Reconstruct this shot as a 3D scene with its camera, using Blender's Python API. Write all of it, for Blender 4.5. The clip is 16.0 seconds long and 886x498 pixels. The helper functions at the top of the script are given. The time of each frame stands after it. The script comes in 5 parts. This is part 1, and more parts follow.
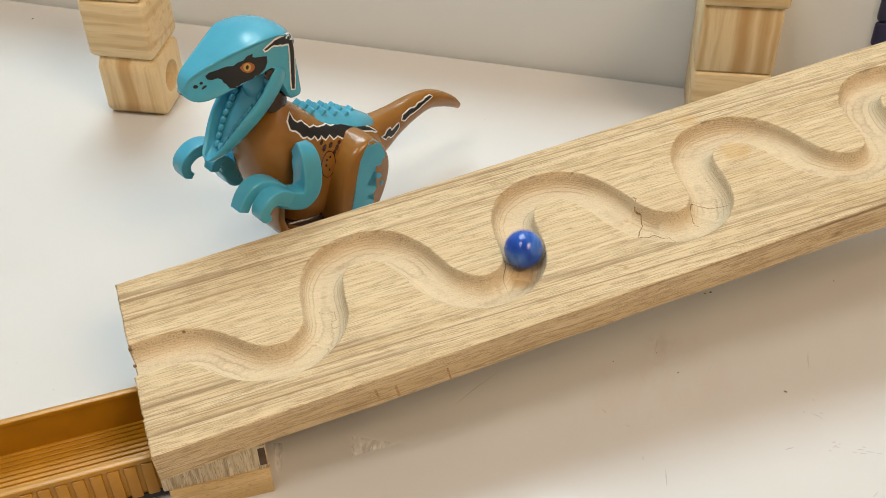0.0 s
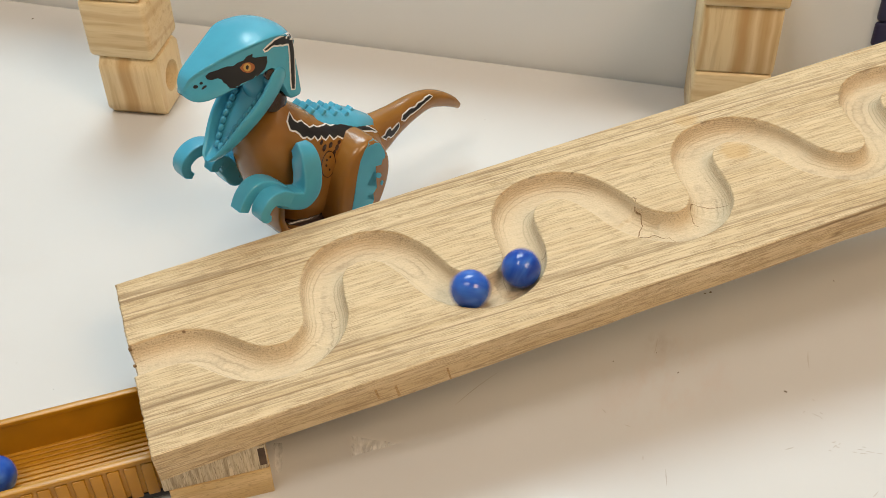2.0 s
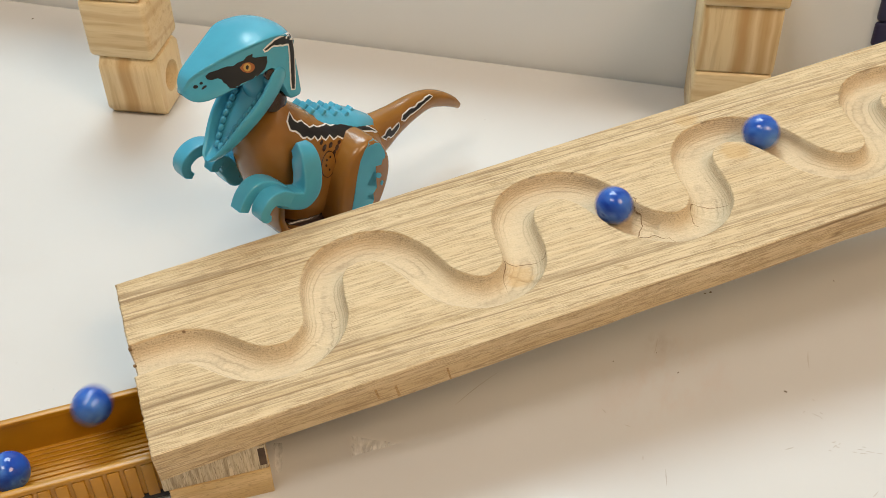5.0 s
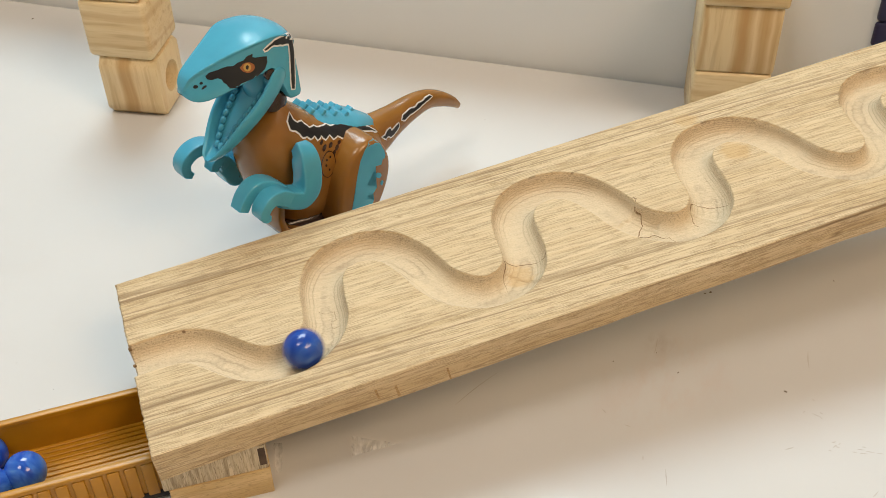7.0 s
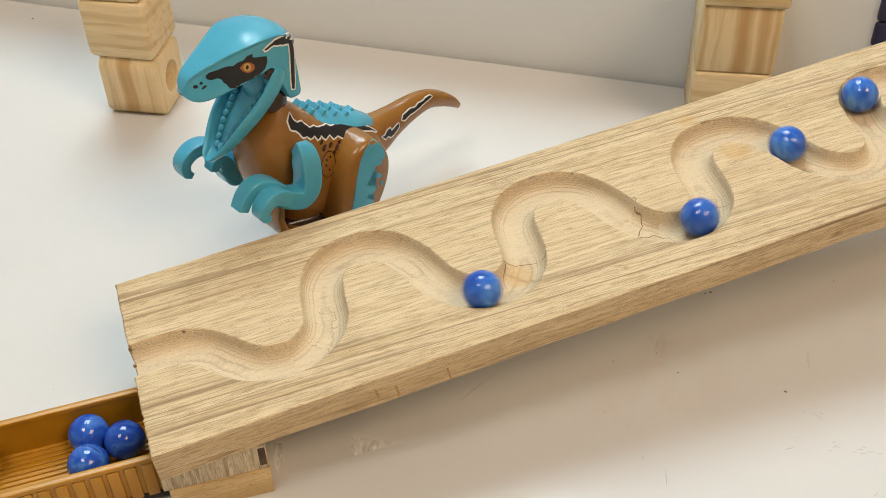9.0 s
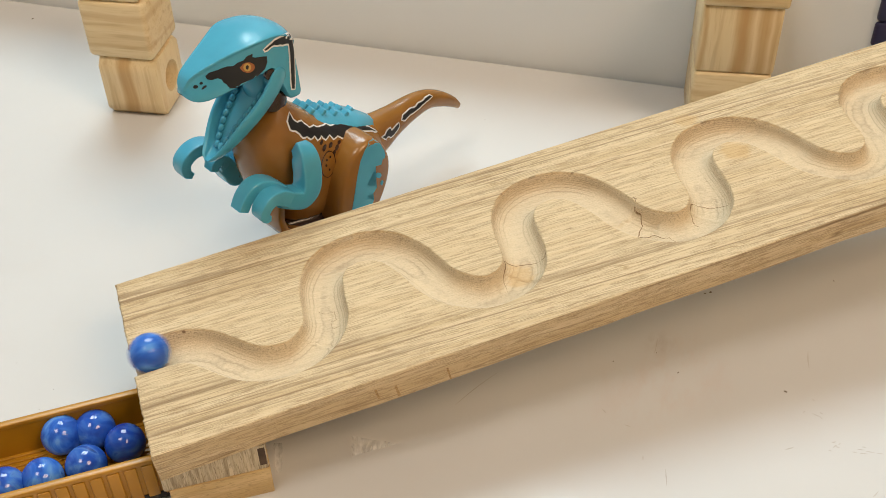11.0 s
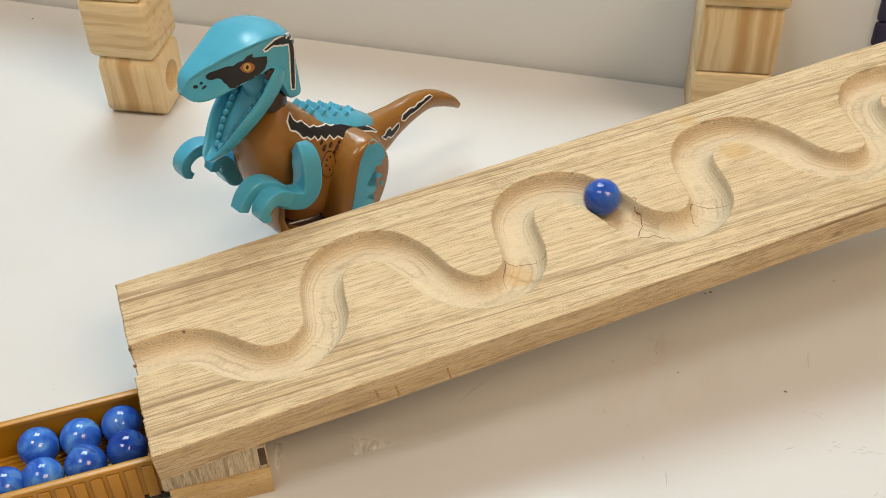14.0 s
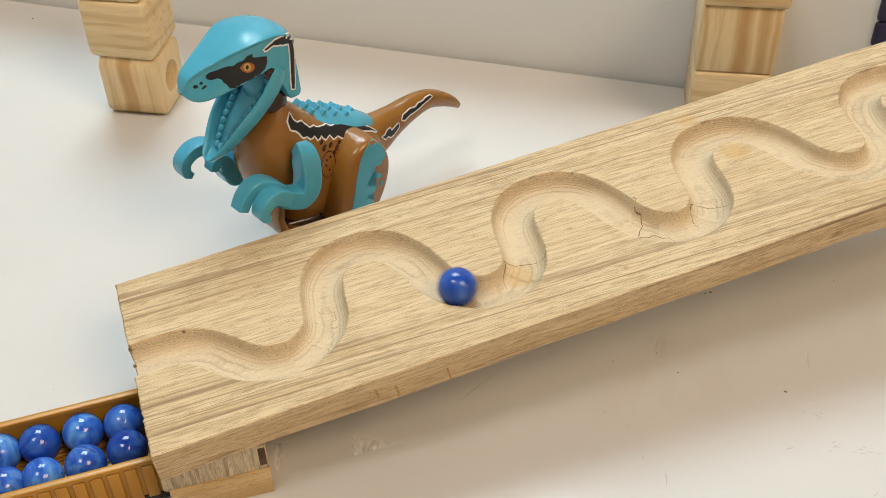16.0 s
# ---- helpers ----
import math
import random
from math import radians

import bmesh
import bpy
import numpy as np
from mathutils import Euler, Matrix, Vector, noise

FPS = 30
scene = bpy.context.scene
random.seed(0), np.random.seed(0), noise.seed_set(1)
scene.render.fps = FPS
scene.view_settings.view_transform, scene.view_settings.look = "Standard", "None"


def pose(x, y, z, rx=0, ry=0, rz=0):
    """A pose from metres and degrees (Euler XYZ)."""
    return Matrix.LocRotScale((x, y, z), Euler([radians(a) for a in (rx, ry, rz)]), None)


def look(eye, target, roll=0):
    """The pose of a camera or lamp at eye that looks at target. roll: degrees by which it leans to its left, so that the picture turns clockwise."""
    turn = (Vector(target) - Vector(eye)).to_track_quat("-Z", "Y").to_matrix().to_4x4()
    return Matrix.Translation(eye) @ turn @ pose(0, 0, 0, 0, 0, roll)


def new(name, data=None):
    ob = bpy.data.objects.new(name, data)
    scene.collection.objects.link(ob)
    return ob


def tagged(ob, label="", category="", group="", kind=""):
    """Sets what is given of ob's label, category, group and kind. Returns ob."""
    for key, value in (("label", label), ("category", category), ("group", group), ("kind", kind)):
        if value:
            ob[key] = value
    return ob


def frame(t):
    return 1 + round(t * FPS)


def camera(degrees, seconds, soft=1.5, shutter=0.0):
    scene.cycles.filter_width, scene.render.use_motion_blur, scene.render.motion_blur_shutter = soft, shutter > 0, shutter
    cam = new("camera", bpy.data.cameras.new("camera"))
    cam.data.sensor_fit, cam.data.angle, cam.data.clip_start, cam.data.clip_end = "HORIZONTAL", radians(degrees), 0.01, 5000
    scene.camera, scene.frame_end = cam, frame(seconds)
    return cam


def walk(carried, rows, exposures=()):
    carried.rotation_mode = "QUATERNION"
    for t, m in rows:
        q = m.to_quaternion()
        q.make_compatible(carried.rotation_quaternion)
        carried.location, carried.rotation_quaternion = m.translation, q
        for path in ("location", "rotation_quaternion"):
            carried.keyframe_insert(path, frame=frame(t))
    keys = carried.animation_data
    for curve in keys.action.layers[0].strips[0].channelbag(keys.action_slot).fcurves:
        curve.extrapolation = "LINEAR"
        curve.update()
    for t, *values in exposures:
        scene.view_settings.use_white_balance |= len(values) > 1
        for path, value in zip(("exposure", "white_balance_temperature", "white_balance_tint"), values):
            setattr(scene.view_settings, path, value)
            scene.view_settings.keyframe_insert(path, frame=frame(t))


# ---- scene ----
from mathutils.bvhtree import BVHTree

cam = camera(42.805, 16.0, soft=0.8, shutter=0.22)
EYE = Vector((0.0, 0.0, 0.3615))
VIEW = Vector((0.0, math.cos(radians(41.24)), -math.sin(radians(41.24))))
STAND = look(EYE, EYE + VIEW, -1.55)
walk(cam, [(0.0, STAND), (16.0, STAND)])

# ---- world and lights ----
WALL_TURN = -16.5                     # the room stands turned against the camera
ROOM = pose(0.0, 0.592, 0.0, 0, 0, WALL_TURN)
world = bpy.data.worlds.new("world")
scene.world = world
world.use_nodes = True
world.node_tree.nodes["Background"].inputs[0].default_value = (0.9, 0.95, 1.0, 1)
world.node_tree.nodes["Background"].inputs[1].default_value = 0.15
scene.view_settings.exposure = -0.74


def area(name, place, target, sx, sy, watts, colour):
    data = bpy.data.lights.new(name, "AREA")
    data.shape, data.size, data.size_y, data.energy, data.color = "RECTANGLE", sx, sy, watts, colour
    ob = new(name, data)
    ob.matrix_world = look(place, target)
    return ob


# LAMP_A is an added panel standing in for soft cool light from behind
LAMP_A = Vector((-0.30, 1.98, 2.60))
LAMP_B = Vector((1.60, -1.05, 2.60))
LAMP_C = Vector((-0.87, -0.42, 2.60))
area("overhead_panel_glow", LAMP_A, LAMP_A - Vector((0, 0, 1)), 1.35, 1.35, 126, (0.73, 0.885, 0.96))
area("overhead_panel_glow", LAMP_B, LAMP_B - Vector((0, 0, 1)), 1.30, 1.30, 80, (1.0, 0.735, 0.49))
area("overhead_panel_glow", LAMP_C, LAMP_C - Vector((0, 0, 1)), 0.80, 0.80, 33, (1.0, 0.91, 0.81))


# ---- materials ----
def material(name):
    m = bpy.data.materials.new(name)
    m.use_nodes = True
    nt = m.node_tree
    return m, nt, nt.nodes["Principled BSDF"]


def node(nt, kind, **inputs):
    n = nt.nodes.new(kind)
    for key, value in inputs.items():
        n.inputs[key.replace("_", " ")].default_value = value
    return n


def coords(nt, scale=(1, 1, 1), turn=(0, 0, 0), what="Object"):
    tc = nt.nodes.new("ShaderNodeTexCoord")
    mp = nt.nodes.new("ShaderNodeMapping")
    mp.inputs["Scale"].default_value = scale
    mp.inputs["Rotation"].default_value = [radians(a) for a in turn]
    nt.links.new(tc.outputs[what], mp.inputs["Vector"])
    return mp.outputs["Vector"]


def ramp(nt, fac, stops):
    r = nt.nodes.new("ShaderNodeValToRGB")
    while len(r.color_ramp.elements) < len(stops):
        r.color_ramp.elements.new(0.5)
    for e, (at, c) in zip(r.color_ramp.elements, stops):
        e.position, e.color = at, (*c, 1)
    nt.links.new(fac, r.inputs["Fac"])
    return r.outputs["Color"]


def noise_of(nt, vec, scale, detail=4.0, rough=0.55, distort=0.0):
    n = node(nt, "ShaderNodeTexNoise", Scale=scale, Detail=detail, Roughness=rough, Distortion=distort)
    nt.links.new(vec, n.inputs["Vector"])
    return n.outputs["Fac"]


def mixed(nt, fac, a, b, how="MIX"):
    mx = nt.nodes.new("ShaderNodeMix")
    mx.data_type, mx.blend_type = "RGBA", how
    for sock, v in (("Factor", fac), ("A", a), ("B", b)):
        slot = [i for i in mx.inputs if i.name == sock and i.type == ("VALUE" if sock == "Factor" else "RGBA")][0]
        if isinstance(v, (float, int)):
            slot.default_value = v
        elif isinstance(v, tuple):
            slot.default_value = (*v, 1)
        else:
            nt.links.new(v, slot)
    return [o for o in mx.outputs if o.type == "RGBA"][0]


def bump(nt, bsdf, height, strength, distance=0.0005):
    b = node(nt, "ShaderNodeBump", Strength=strength, Distance=distance)
    nt.links.new(height, b.inputs["Height"])
    nt.links.new(b.outputs["Normal"], bsdf.inputs["Normal"])


def wood(name, light, mid, dark, along=0, stretch=16.0, band=140.0, rough=0.6, vary=0.0, relief=0.3, slant=3.0, rings=9.0, streak=0.5, fineness=8.0):
    """Straight-grained wood: the grain runs along the given axis."""
    m, nt, b = material(name)
    s = [1.0, 1.0, 1.0]
    s[along] = 1.0 / stretch
    turn = (0, 0, slant) if along == 0 else (slant, 0, 0)
    v = coords(nt, tuple(s), turn)
    if vary:
        info = nt.nodes.new("ShaderNodeObjectInfo")
        add = nt.nodes.new("ShaderNodeVectorMath")
        add.operation = "MULTIPLY_ADD"
        nt.links.new(info.outputs["Random"], add.inputs[0])
        add.inputs[1].default_value = (7.0, 5.0, 3.0)
        nt.links.new(v, add.inputs[2])
        v = add.outputs[0]
    broad = noise_of(nt, v, band, 3.0, 0.5, 0.4)
    fine = noise_of(nt, v, band * fineness, 4.0, 0.6)
    blunt = [1.0, 1.0, 1.0]
    blunt[along] = 1.0 / (stretch * 0.5)
    pores = noise_of(nt, coords(nt, tuple(blunt), turn), band * fineness * 2.2, 2.0, 0.5)
    many = nt.nodes.new("ShaderNodeMath")
    many.operation = "MULTIPLY"
    many.inputs[1].default_value = rings
    nt.links.new(broad, many.inputs[0])
    saw = nt.nodes.new("ShaderNodeMath")
    saw.operation = "FRACT"
    nt.links.new(many.outputs[0], saw.inputs[0])
    year = ramp(nt, saw.outputs[0], [(0.0, (0.75, 0.75, 0.75)), (0.10, (0.5, 0.5, 0.5)), (0.30, (0.1, 0.1, 0.1)), (0.72, (0.0, 0.0, 0.0)), (1.0, (0.7, 0.7, 0.7))])
    patch = ramp(nt, noise_of(nt, v, band * 0.35, 2.0), [(0.42, (0.15, 0.15, 0.15)), (0.62, (1.0, 1.0, 1.0))])
    base = ramp(nt, broad, [(0.36, light), (0.50, mid), (0.58, light), (0.70, mid)])
    base = mixed(nt, mixed(nt, 1.0, year, patch, "MULTIPLY"), base, dark)
    base = mixed(nt, ramp(nt, fine, [(0.46, (0, 0, 0)), (0.66, (streak, streak, streak))]), base, dark)
    base = mixed(nt, ramp(nt, pores, [(0.57, (0, 0, 0)), (0.70, (streak, streak, streak))]), base, tuple(c * 0.7 for c in dark))
    nt.links.new(base, b.inputs["Base Color"])
    b.inputs["Roughness"].default_value = rough
    b.inputs["Specular IOR Level"].default_value = 0.35
    bump(nt, b, fine, relief, 0.0006)
    return m


def pine(name, across, stripes=()):
    """Varnished pine: calm, pale wood with a few broad stripes of late wood (place, half width, strength) that lie across one axis."""
    m, nt, b = material(name)
    light, mid, dark = PINE
    s = [1.0, 1.0, 1.0]
    s[2 - across] = 0.07
    info = nt.nodes.new("ShaderNodeObjectInfo")
    add = nt.nodes.new("ShaderNodeVectorMath")
    add.operation = "MULTIPLY_ADD"
    nt.links.new(info.outputs["Random"], add.inputs[0])
    add.inputs[1].default_value = (0.7, 0.5, 0.3)
    nt.links.new(coords(nt, tuple(s), (0, 2.0, 0)), add.inputs[2])
    v = add.outputs[0]
    base = ramp(nt, noise_of(nt, v, 90.0, 2.0, 0.4, 0.3), [(0.32, mid), (0.46, light), (0.60, light), (0.74, mid)])
    fine = noise_of(nt, v, 900.0, 3.0, 0.5)
    base = mixed(nt, ramp(nt, fine, [(0.50, (0, 0, 0)), (0.72, (0.22,) * 3)]), base, dark)
    base = mixed(nt, ramp(nt, noise_of(nt, v, 260.0, 1.0, 0.4), [(0.58, (0, 0, 0)), (0.68, (0.30,) * 3)]), base, dark)
    split = nt.nodes.new("ShaderNodeSeparateXYZ")
    nt.links.new(coords(nt), split.inputs[0])
    bend = nt.nodes.new("ShaderNodeMath")
    bend.operation = "MULTIPLY_ADD"
    bend.inputs[1].default_value = 0.007
    nt.links.new(noise_of(nt, coords(nt), 26.0, 2.0, 0.4), bend.inputs[0])
    nt.links.new(split.outputs["Z" if across else "X"], bend.inputs[2])
    for at, half, most in stripes:
        gap = nt.nodes.new("ShaderNodeMath")
        gap.operation = "SUBTRACT"
        gap.inputs[1].default_value = at + 0.0035
        nt.links.new(bend.outputs[0], gap.inputs[0])
        size = nt.nodes.new("ShaderNodeMath")
        size.operation = "ABSOLUTE"
        nt.links.new(gap.outputs[0], size.inputs[0])
        rel = nt.nodes.new("ShaderNodeMath")
        rel.operation = "DIVIDE"
        rel.inputs[1].default_value = half * 1.6
        nt.links.new(size.outputs[0], rel.inputs[0])
        base = mixed(nt, ramp(nt, rel.outputs[0], [(0.25, (most,) * 3), (0.62, (most * 0.6,) * 3), (1.0, (0, 0, 0))]), base, tuple(c * 1.15 for c in dark))
    nt.links.new(base, b.inputs["Base Color"])
    b.inputs["Roughness"].default_value = 0.38
    b.inputs["Specular IOR Level"].default_value = 0.4
    bump(nt, b, fine, 0.08, 0.0004)
    return m


def plastic(name, colour, rough=0.28, spread=0.12, relief=0.0):
    m, nt, b = material(name)
    v = coords(nt)
    big = noise_of(nt, v, 60.0, 3.0)
    base = ramp(nt, big, [(0.3, tuple(c * (1 - spread) for c in colour)), (0.7, tuple(min(1, c * (1 + spread)) for c in colour))])
    nt.links.new(base, b.inputs["Base Color"])
    fine = noise_of(nt, v, 900.0, 3.0)
    r = ramp(nt, fine, [(0.3, (rough * 0.93,) * 3), (0.7, (rough * 1.1,) * 3)])
    nt.links.new(r, b.inputs["Roughness"])
    bump(nt, b, fine, relief, 0.0002)
    return m


def wall_paint(name, colour, rough=0.5):
    m, nt, b = material(name)
    v = coords(nt)
    big = noise_of(nt, v, 3.0, 4.0)
    base = ramp(nt, big, [(0.3, tuple(c * 0.95 for c in colour)), (0.7, colour)])
    nt.links.new(base, b.inputs["Base Color"])
    b.inputs["Roughness"].default_value = rough
    bump(nt, b, noise_of(nt, v, 260.0, 3.0), 0.05, 0.0004)
    return m


# place on the table in mm, radius, strength, colour
SMEARS = [(173.0, -222.0, 30.0, 0.17, (0.60, 0.42, 0.34)), (160.0, -210.0, 9.0, 0.25, (0.36, 0.33, 0.30)), (155.0, -244.0, 26.0, 0.16, (0.60, 0.44, 0.36)), (-222.0, -208.0, 14.0, 0.22, (0.42, 0.40, 0.36))]


def table_laminate():
    m, nt, b = material("white_laminate")
    v = coords(nt)
    big = noise_of(nt, v, 5.0, 4.0)
    smudge = noise_of(nt, v, 28.0, 5.0, 0.65)
    base = ramp(nt, big, [(0.3, (0.58, 0.575, 0.56)), (0.7, (0.635, 0.63, 0.615))])
    base = mixed(nt, ramp(nt, smudge, [(0.55, (0, 0, 0)), (0.80, (0.10, 0.10, 0.10))]), base, (0.56, 0.49, 0.42))
    # a faint reddish smear of old paint
    cloud = noise_of(nt, coords(nt, (1.0, 0.45, 1.0), (0, 0, 0.3)), 95.0, 5.0, 0.7)
    for x, y, r, most, tint in SMEARS:
        away = nt.nodes.new("ShaderNodeVectorMath")
        away.operation = "DISTANCE"
        nt.links.new(v, away.inputs[0])
        away.inputs[1].default_value = (x * 0.001, y * 0.001, 0.0)
        rim = nt.nodes.new("ShaderNodeMath")
        rim.operation = "DIVIDE"
        rim.inputs[1].default_value = r * 0.001
        nt.links.new(away.outputs["Value"], rim.inputs[0])
        near = ramp(nt, rim.outputs[0], [(0.35, (most,) * 3), (1.0, (0, 0, 0))])
        near = mixed(nt, 1.0, near, ramp(nt, cloud, [(0.44, (0, 0, 0)), (0.64, (1, 1, 1))]), "MULTIPLY")
        base = mixed(nt, near, base, tint)
    nt.links.new(base, b.inputs["Base Color"])
    r = ramp(nt, noise_of(nt, v, 18.0, 4.0), [(0.3, (0.12, 0.12, 0.12)), (0.7, (0.17, 0.17, 0.17))])
    nt.links.new(r, b.inputs["Roughness"])
    b.inputs["Specular IOR Level"].default_value = 0.34
    return m


def marble_glass():
    m, nt, b = material("blue_marble")
    info = nt.nodes.new("ShaderNodeObjectInfo")
    add = nt.nodes.new("ShaderNodeVectorMath")
    add.operation = "MULTIPLY_ADD"
    nt.links.new(info.outputs["Random"], add.inputs[0])
    add.inputs[1].default_value = (3.0, 2.0, 5.0)
    nt.links.new(coords(nt), add.inputs[2])
    swirl = noise_of(nt, add.outputs[0], 75.0, 3.0, 0.5, 1.6)
    base = ramp(nt, swirl, [(0.30, (0.012, 0.055, 0.34)), (0.46, (0.024, 0.098, 0.47)), (0.58, (0.05, 0.165, 0.56)), (0.66, (0.10, 0.24, 0.58)), (0.72, (0.03, 0.11, 0.45)), (0.82, (0.05, 0.08, 0.12))])
    tone = ramp(nt, info.outputs["Random"], [(0.0, (0.42, 0.5, 0.66)), (0.5, (0.8, 0.85, 0.92)), (1.0, (1.3, 1.35, 1.15))])
    nt.links.new(mixed(nt, 1.0, base, tone, "MULTIPLY"), b.inputs["Base Color"])
    b.inputs["Roughness"].default_value = 0.06
    b.inputs["Subsurface Weight"].default_value = 0.0
    return m


def board_wood():
    """Rough-sawn pale wood; grain almost along x, thin dark lines, short pores and a few stains."""
    m, nt, b = material("sawn_board")
    light, mid, dark = (0.69, 0.545, 0.335), (0.63, 0.475, 0.275), (0.22, 0.13, 0.058)
    place = coords(nt)
    split = nt.nodes.new("ShaderNodeSeparateXYZ")
    nt.links.new(place, split.inputs[0])

    def maths(how, a, b_, c=None):
        n = nt.nodes.new("ShaderNodeMath")
        n.operation = how
        for k, v in enumerate((a, b_, c)):
            if isinstance(v, (float, int)):
                n.inputs[k].default_value = v
            elif v is not None:
                nt.links.new(v, n.inputs[k])
        return n.outputs[0]

    def grain(stretch, slant):
        """Coordinates turned into the grain's direction, then drawn out along it."""
        a = node(nt, "ShaderNodeMapping")
        a.inputs["Rotation"].default_value = (0, 0, radians(slant))
        c = node(nt, "ShaderNodeMapping")
        c.inputs["Scale"].default_value = (1.0 / stretch, 1.0, 1.0)
        nt.links.new(place, a.inputs["Vector"])
        nt.links.new(a.outputs[0], c.inputs["Vector"])
        return c.outputs[0]

    def threads(stretch, scale, half, most, slant, detail=1.0):
        """Thin lines that follow the grain."""
        n = noise_of(nt, grain(stretch, slant), scale, detail, 0.5, 0.15)
        return ramp(nt, n, [(0.5 - half, (0, 0, 0)), (0.5, (most,) * 3), (0.5 + half, (0, 0, 0))])

    def both(a, c):
        return mixed(nt, 1.0, a, c, "MULTIPLY")

    def shown(stretch, scale, lo, hi):
        return ramp(nt, noise_of(nt, grain(stretch, 2.5), scale, 2.0), [(lo, (0, 0, 0)), (hi, (1, 1, 1))])

    def graded(sock, factor, stops):
        return ramp(nt, maths("MULTIPLY", sock, factor), stops)

    base = ramp(nt, noise_of(nt, grain(22.0, 2.5), 70.0, 3.0), [(0.35, mid), (0.50, light), (0.62, mid), (0.72, light)])
    # the grain is densest along both edges of the board
    drift = maths("MULTIPLY_ADD", split.outputs["Y"], 10.0, -0.08)
    drift = maths("MULTIPLY_ADD", noise_of(nt, grain(5.0, 2.5), 22.0, 2.0), 0.16, drift)
    drift = maths("MULTIPLY_ADD", split.outputs["X"], 0.25, drift)
    where = ramp(nt, drift, [(0.0, (0.75,) * 3), (0.07, (1.0,) * 3), (0.22, (0.95,) * 3), (0.32, (0.28,) * 3), (0.66, (0.25,) * 3), (0.74, (0.95,) * 3), (0.95, (1.0,) * 3), (1.0, (0.7,) * 3)])
    # brown late wood
    late = ramp(nt, noise_of(nt, grain(36.0, 2.5), 130.0, 2.0), [(0.47, (0, 0, 0)), (0.60, (0.48,) * 3)])
    base = mixed(nt, both(late, where), base, (0.52, 0.36, 0.175))
    # long dark year lines, alone and in pairs
    base = mixed(nt, both(both(threads(90.0, 105.0, 0.020, 0.85, 2.5), where), shown(16.0, 60.0, 0.40, 0.52)), base, dark)
    base = mixed(nt, both(both(threads(70.0, 260.0, 0.032, 0.75, 2.3), where), shown(14.0, 90.0, 0.42, 0.55)), base, dark)
    # short pores everywhere
    for stretch, scale, half, most, slant, lo in ((40.0, 1500.0, 0.055, 0.56, 2.5, 0.40), (30.0, 2300.0, 0.07, 0.62, 2.0, 0.42)):
        base = mixed(nt, both(threads(stretch, scale, half, most, slant), shown(14.0, 800.0, lo, lo + 0.10)), base, (0.28, 0.175, 0.085))
    sawn = threads(14.0, 1100.0, 0.06, 1.0, 4.0)
    base = mixed(nt, both(both(sawn, where), shown(5.0, 300.0, 0.52, 0.62)), base, (0.40, 0.27, 0.135))
    # the carved groove is paler, freshly cut wood, with speckled end grain and fine contour lines
    inner = graded(split.outputs["Y"], 10.0, [(0.03, (0, 0, 0)), (0.06, (1,) * 3), (0.90, (1,) * 3), (0.94, (0, 0, 0))])
    cut = both(graded(split.outputs["Z"], -150.0, [(0.05, (0, 0, 0)), (0.20, (1,) * 3)]), inner)
    base = mixed(nt, both(cut, (0.72,) * 3), base, (0.68, 0.555, 0.375))
    warp = maths("MULTIPLY", noise_of(nt, grain(2.0, 2.5), 38.0, 2.0), 2.4)
    ring = maths("FRACT", maths("MULTIPLY_ADD", split.outputs["Z"], 1300.0, warp), 0.0)
    contour = ramp(nt, ring, [(0.0, (0.55,) * 3), (0.18, (0.05,) * 3), (0.8, (0, 0, 0)), (1.0, (0.4,) * 3)])
    base = mixed(nt, both(both(contour, cut), shown(1.6, 70.0, 0.36, 0.60)), base, (0.28, 0.19, 0.11))
    speck = noise_of(nt, grain(1.8, 2.5), 2100.0, 1.0, 0.6)
    wall = both(cut, graded(split.outputs["Z"], -150.0, [(0.15, (1,) * 3), (0.85, (0.25,) * 3)]))
    base = mixed(nt, both(ramp(nt, speck, [(0.50, (0, 0, 0)), (0.66, (0.60,) * 3)]), wall), base, (0.24, 0.165, 0.10))
    # knots, glue and pencil marks
    blot = noise_of(nt, coords(nt, (0.3, 1.0, 1.0)), 240.0, 3.0)
    for (x, y, z), r, most, tint in STAINS:
        d = nt.nodes.new("ShaderNodeVectorMath")
        d.operation = "DISTANCE"
        nt.links.new(place, d.inputs[0])
        d.inputs[1].default_value = (x * 0.001, y * 0.001, z * 0.001)
        size = maths("DIVIDE", maths("MULTIPLY_ADD", blot, r * 0.0012, d.outputs["Value"]), r * 0.002)
        base = mixed(nt, ramp(nt, size, [(0.62, (most,) * 3), (0.80, (0, 0, 0))]), base, tint)
    nt.links.new(base, b.inputs["Base Color"])
    b.inputs["Roughness"].default_value = 0.62
    b.inputs["Specular IOR Level"].default_value = 0.3
    fibre = both(noise_of(nt, grain(30.0, 2.5), 800.0, 3.0, 0.6), where)
    bump(nt, b, mixed(nt, 0.35, fibre, speck), 0.85, 0.0014)
    return m


def glare_tape():
    """Clear tape: mostly see-through, with pale glare painted in as milky wrinkles."""
    m, nt, b = material("glare_tape")
    wrinkle = noise_of(nt, coords(nt, (1.0, 0.35, 1.0), (0, 0, 0.7)), 330.0, 3.0)
    nt.links.new(ramp(nt, wrinkle, [(0.34, (0.22,) * 3), (0.62, (0.75,) * 3)]), b.inputs["Alpha"])
    b.inputs["Base Color"].default_value = (0.93, 0.93, 0.92, 1)
    b.inputs["Roughness"].default_value = 0.25
    return m


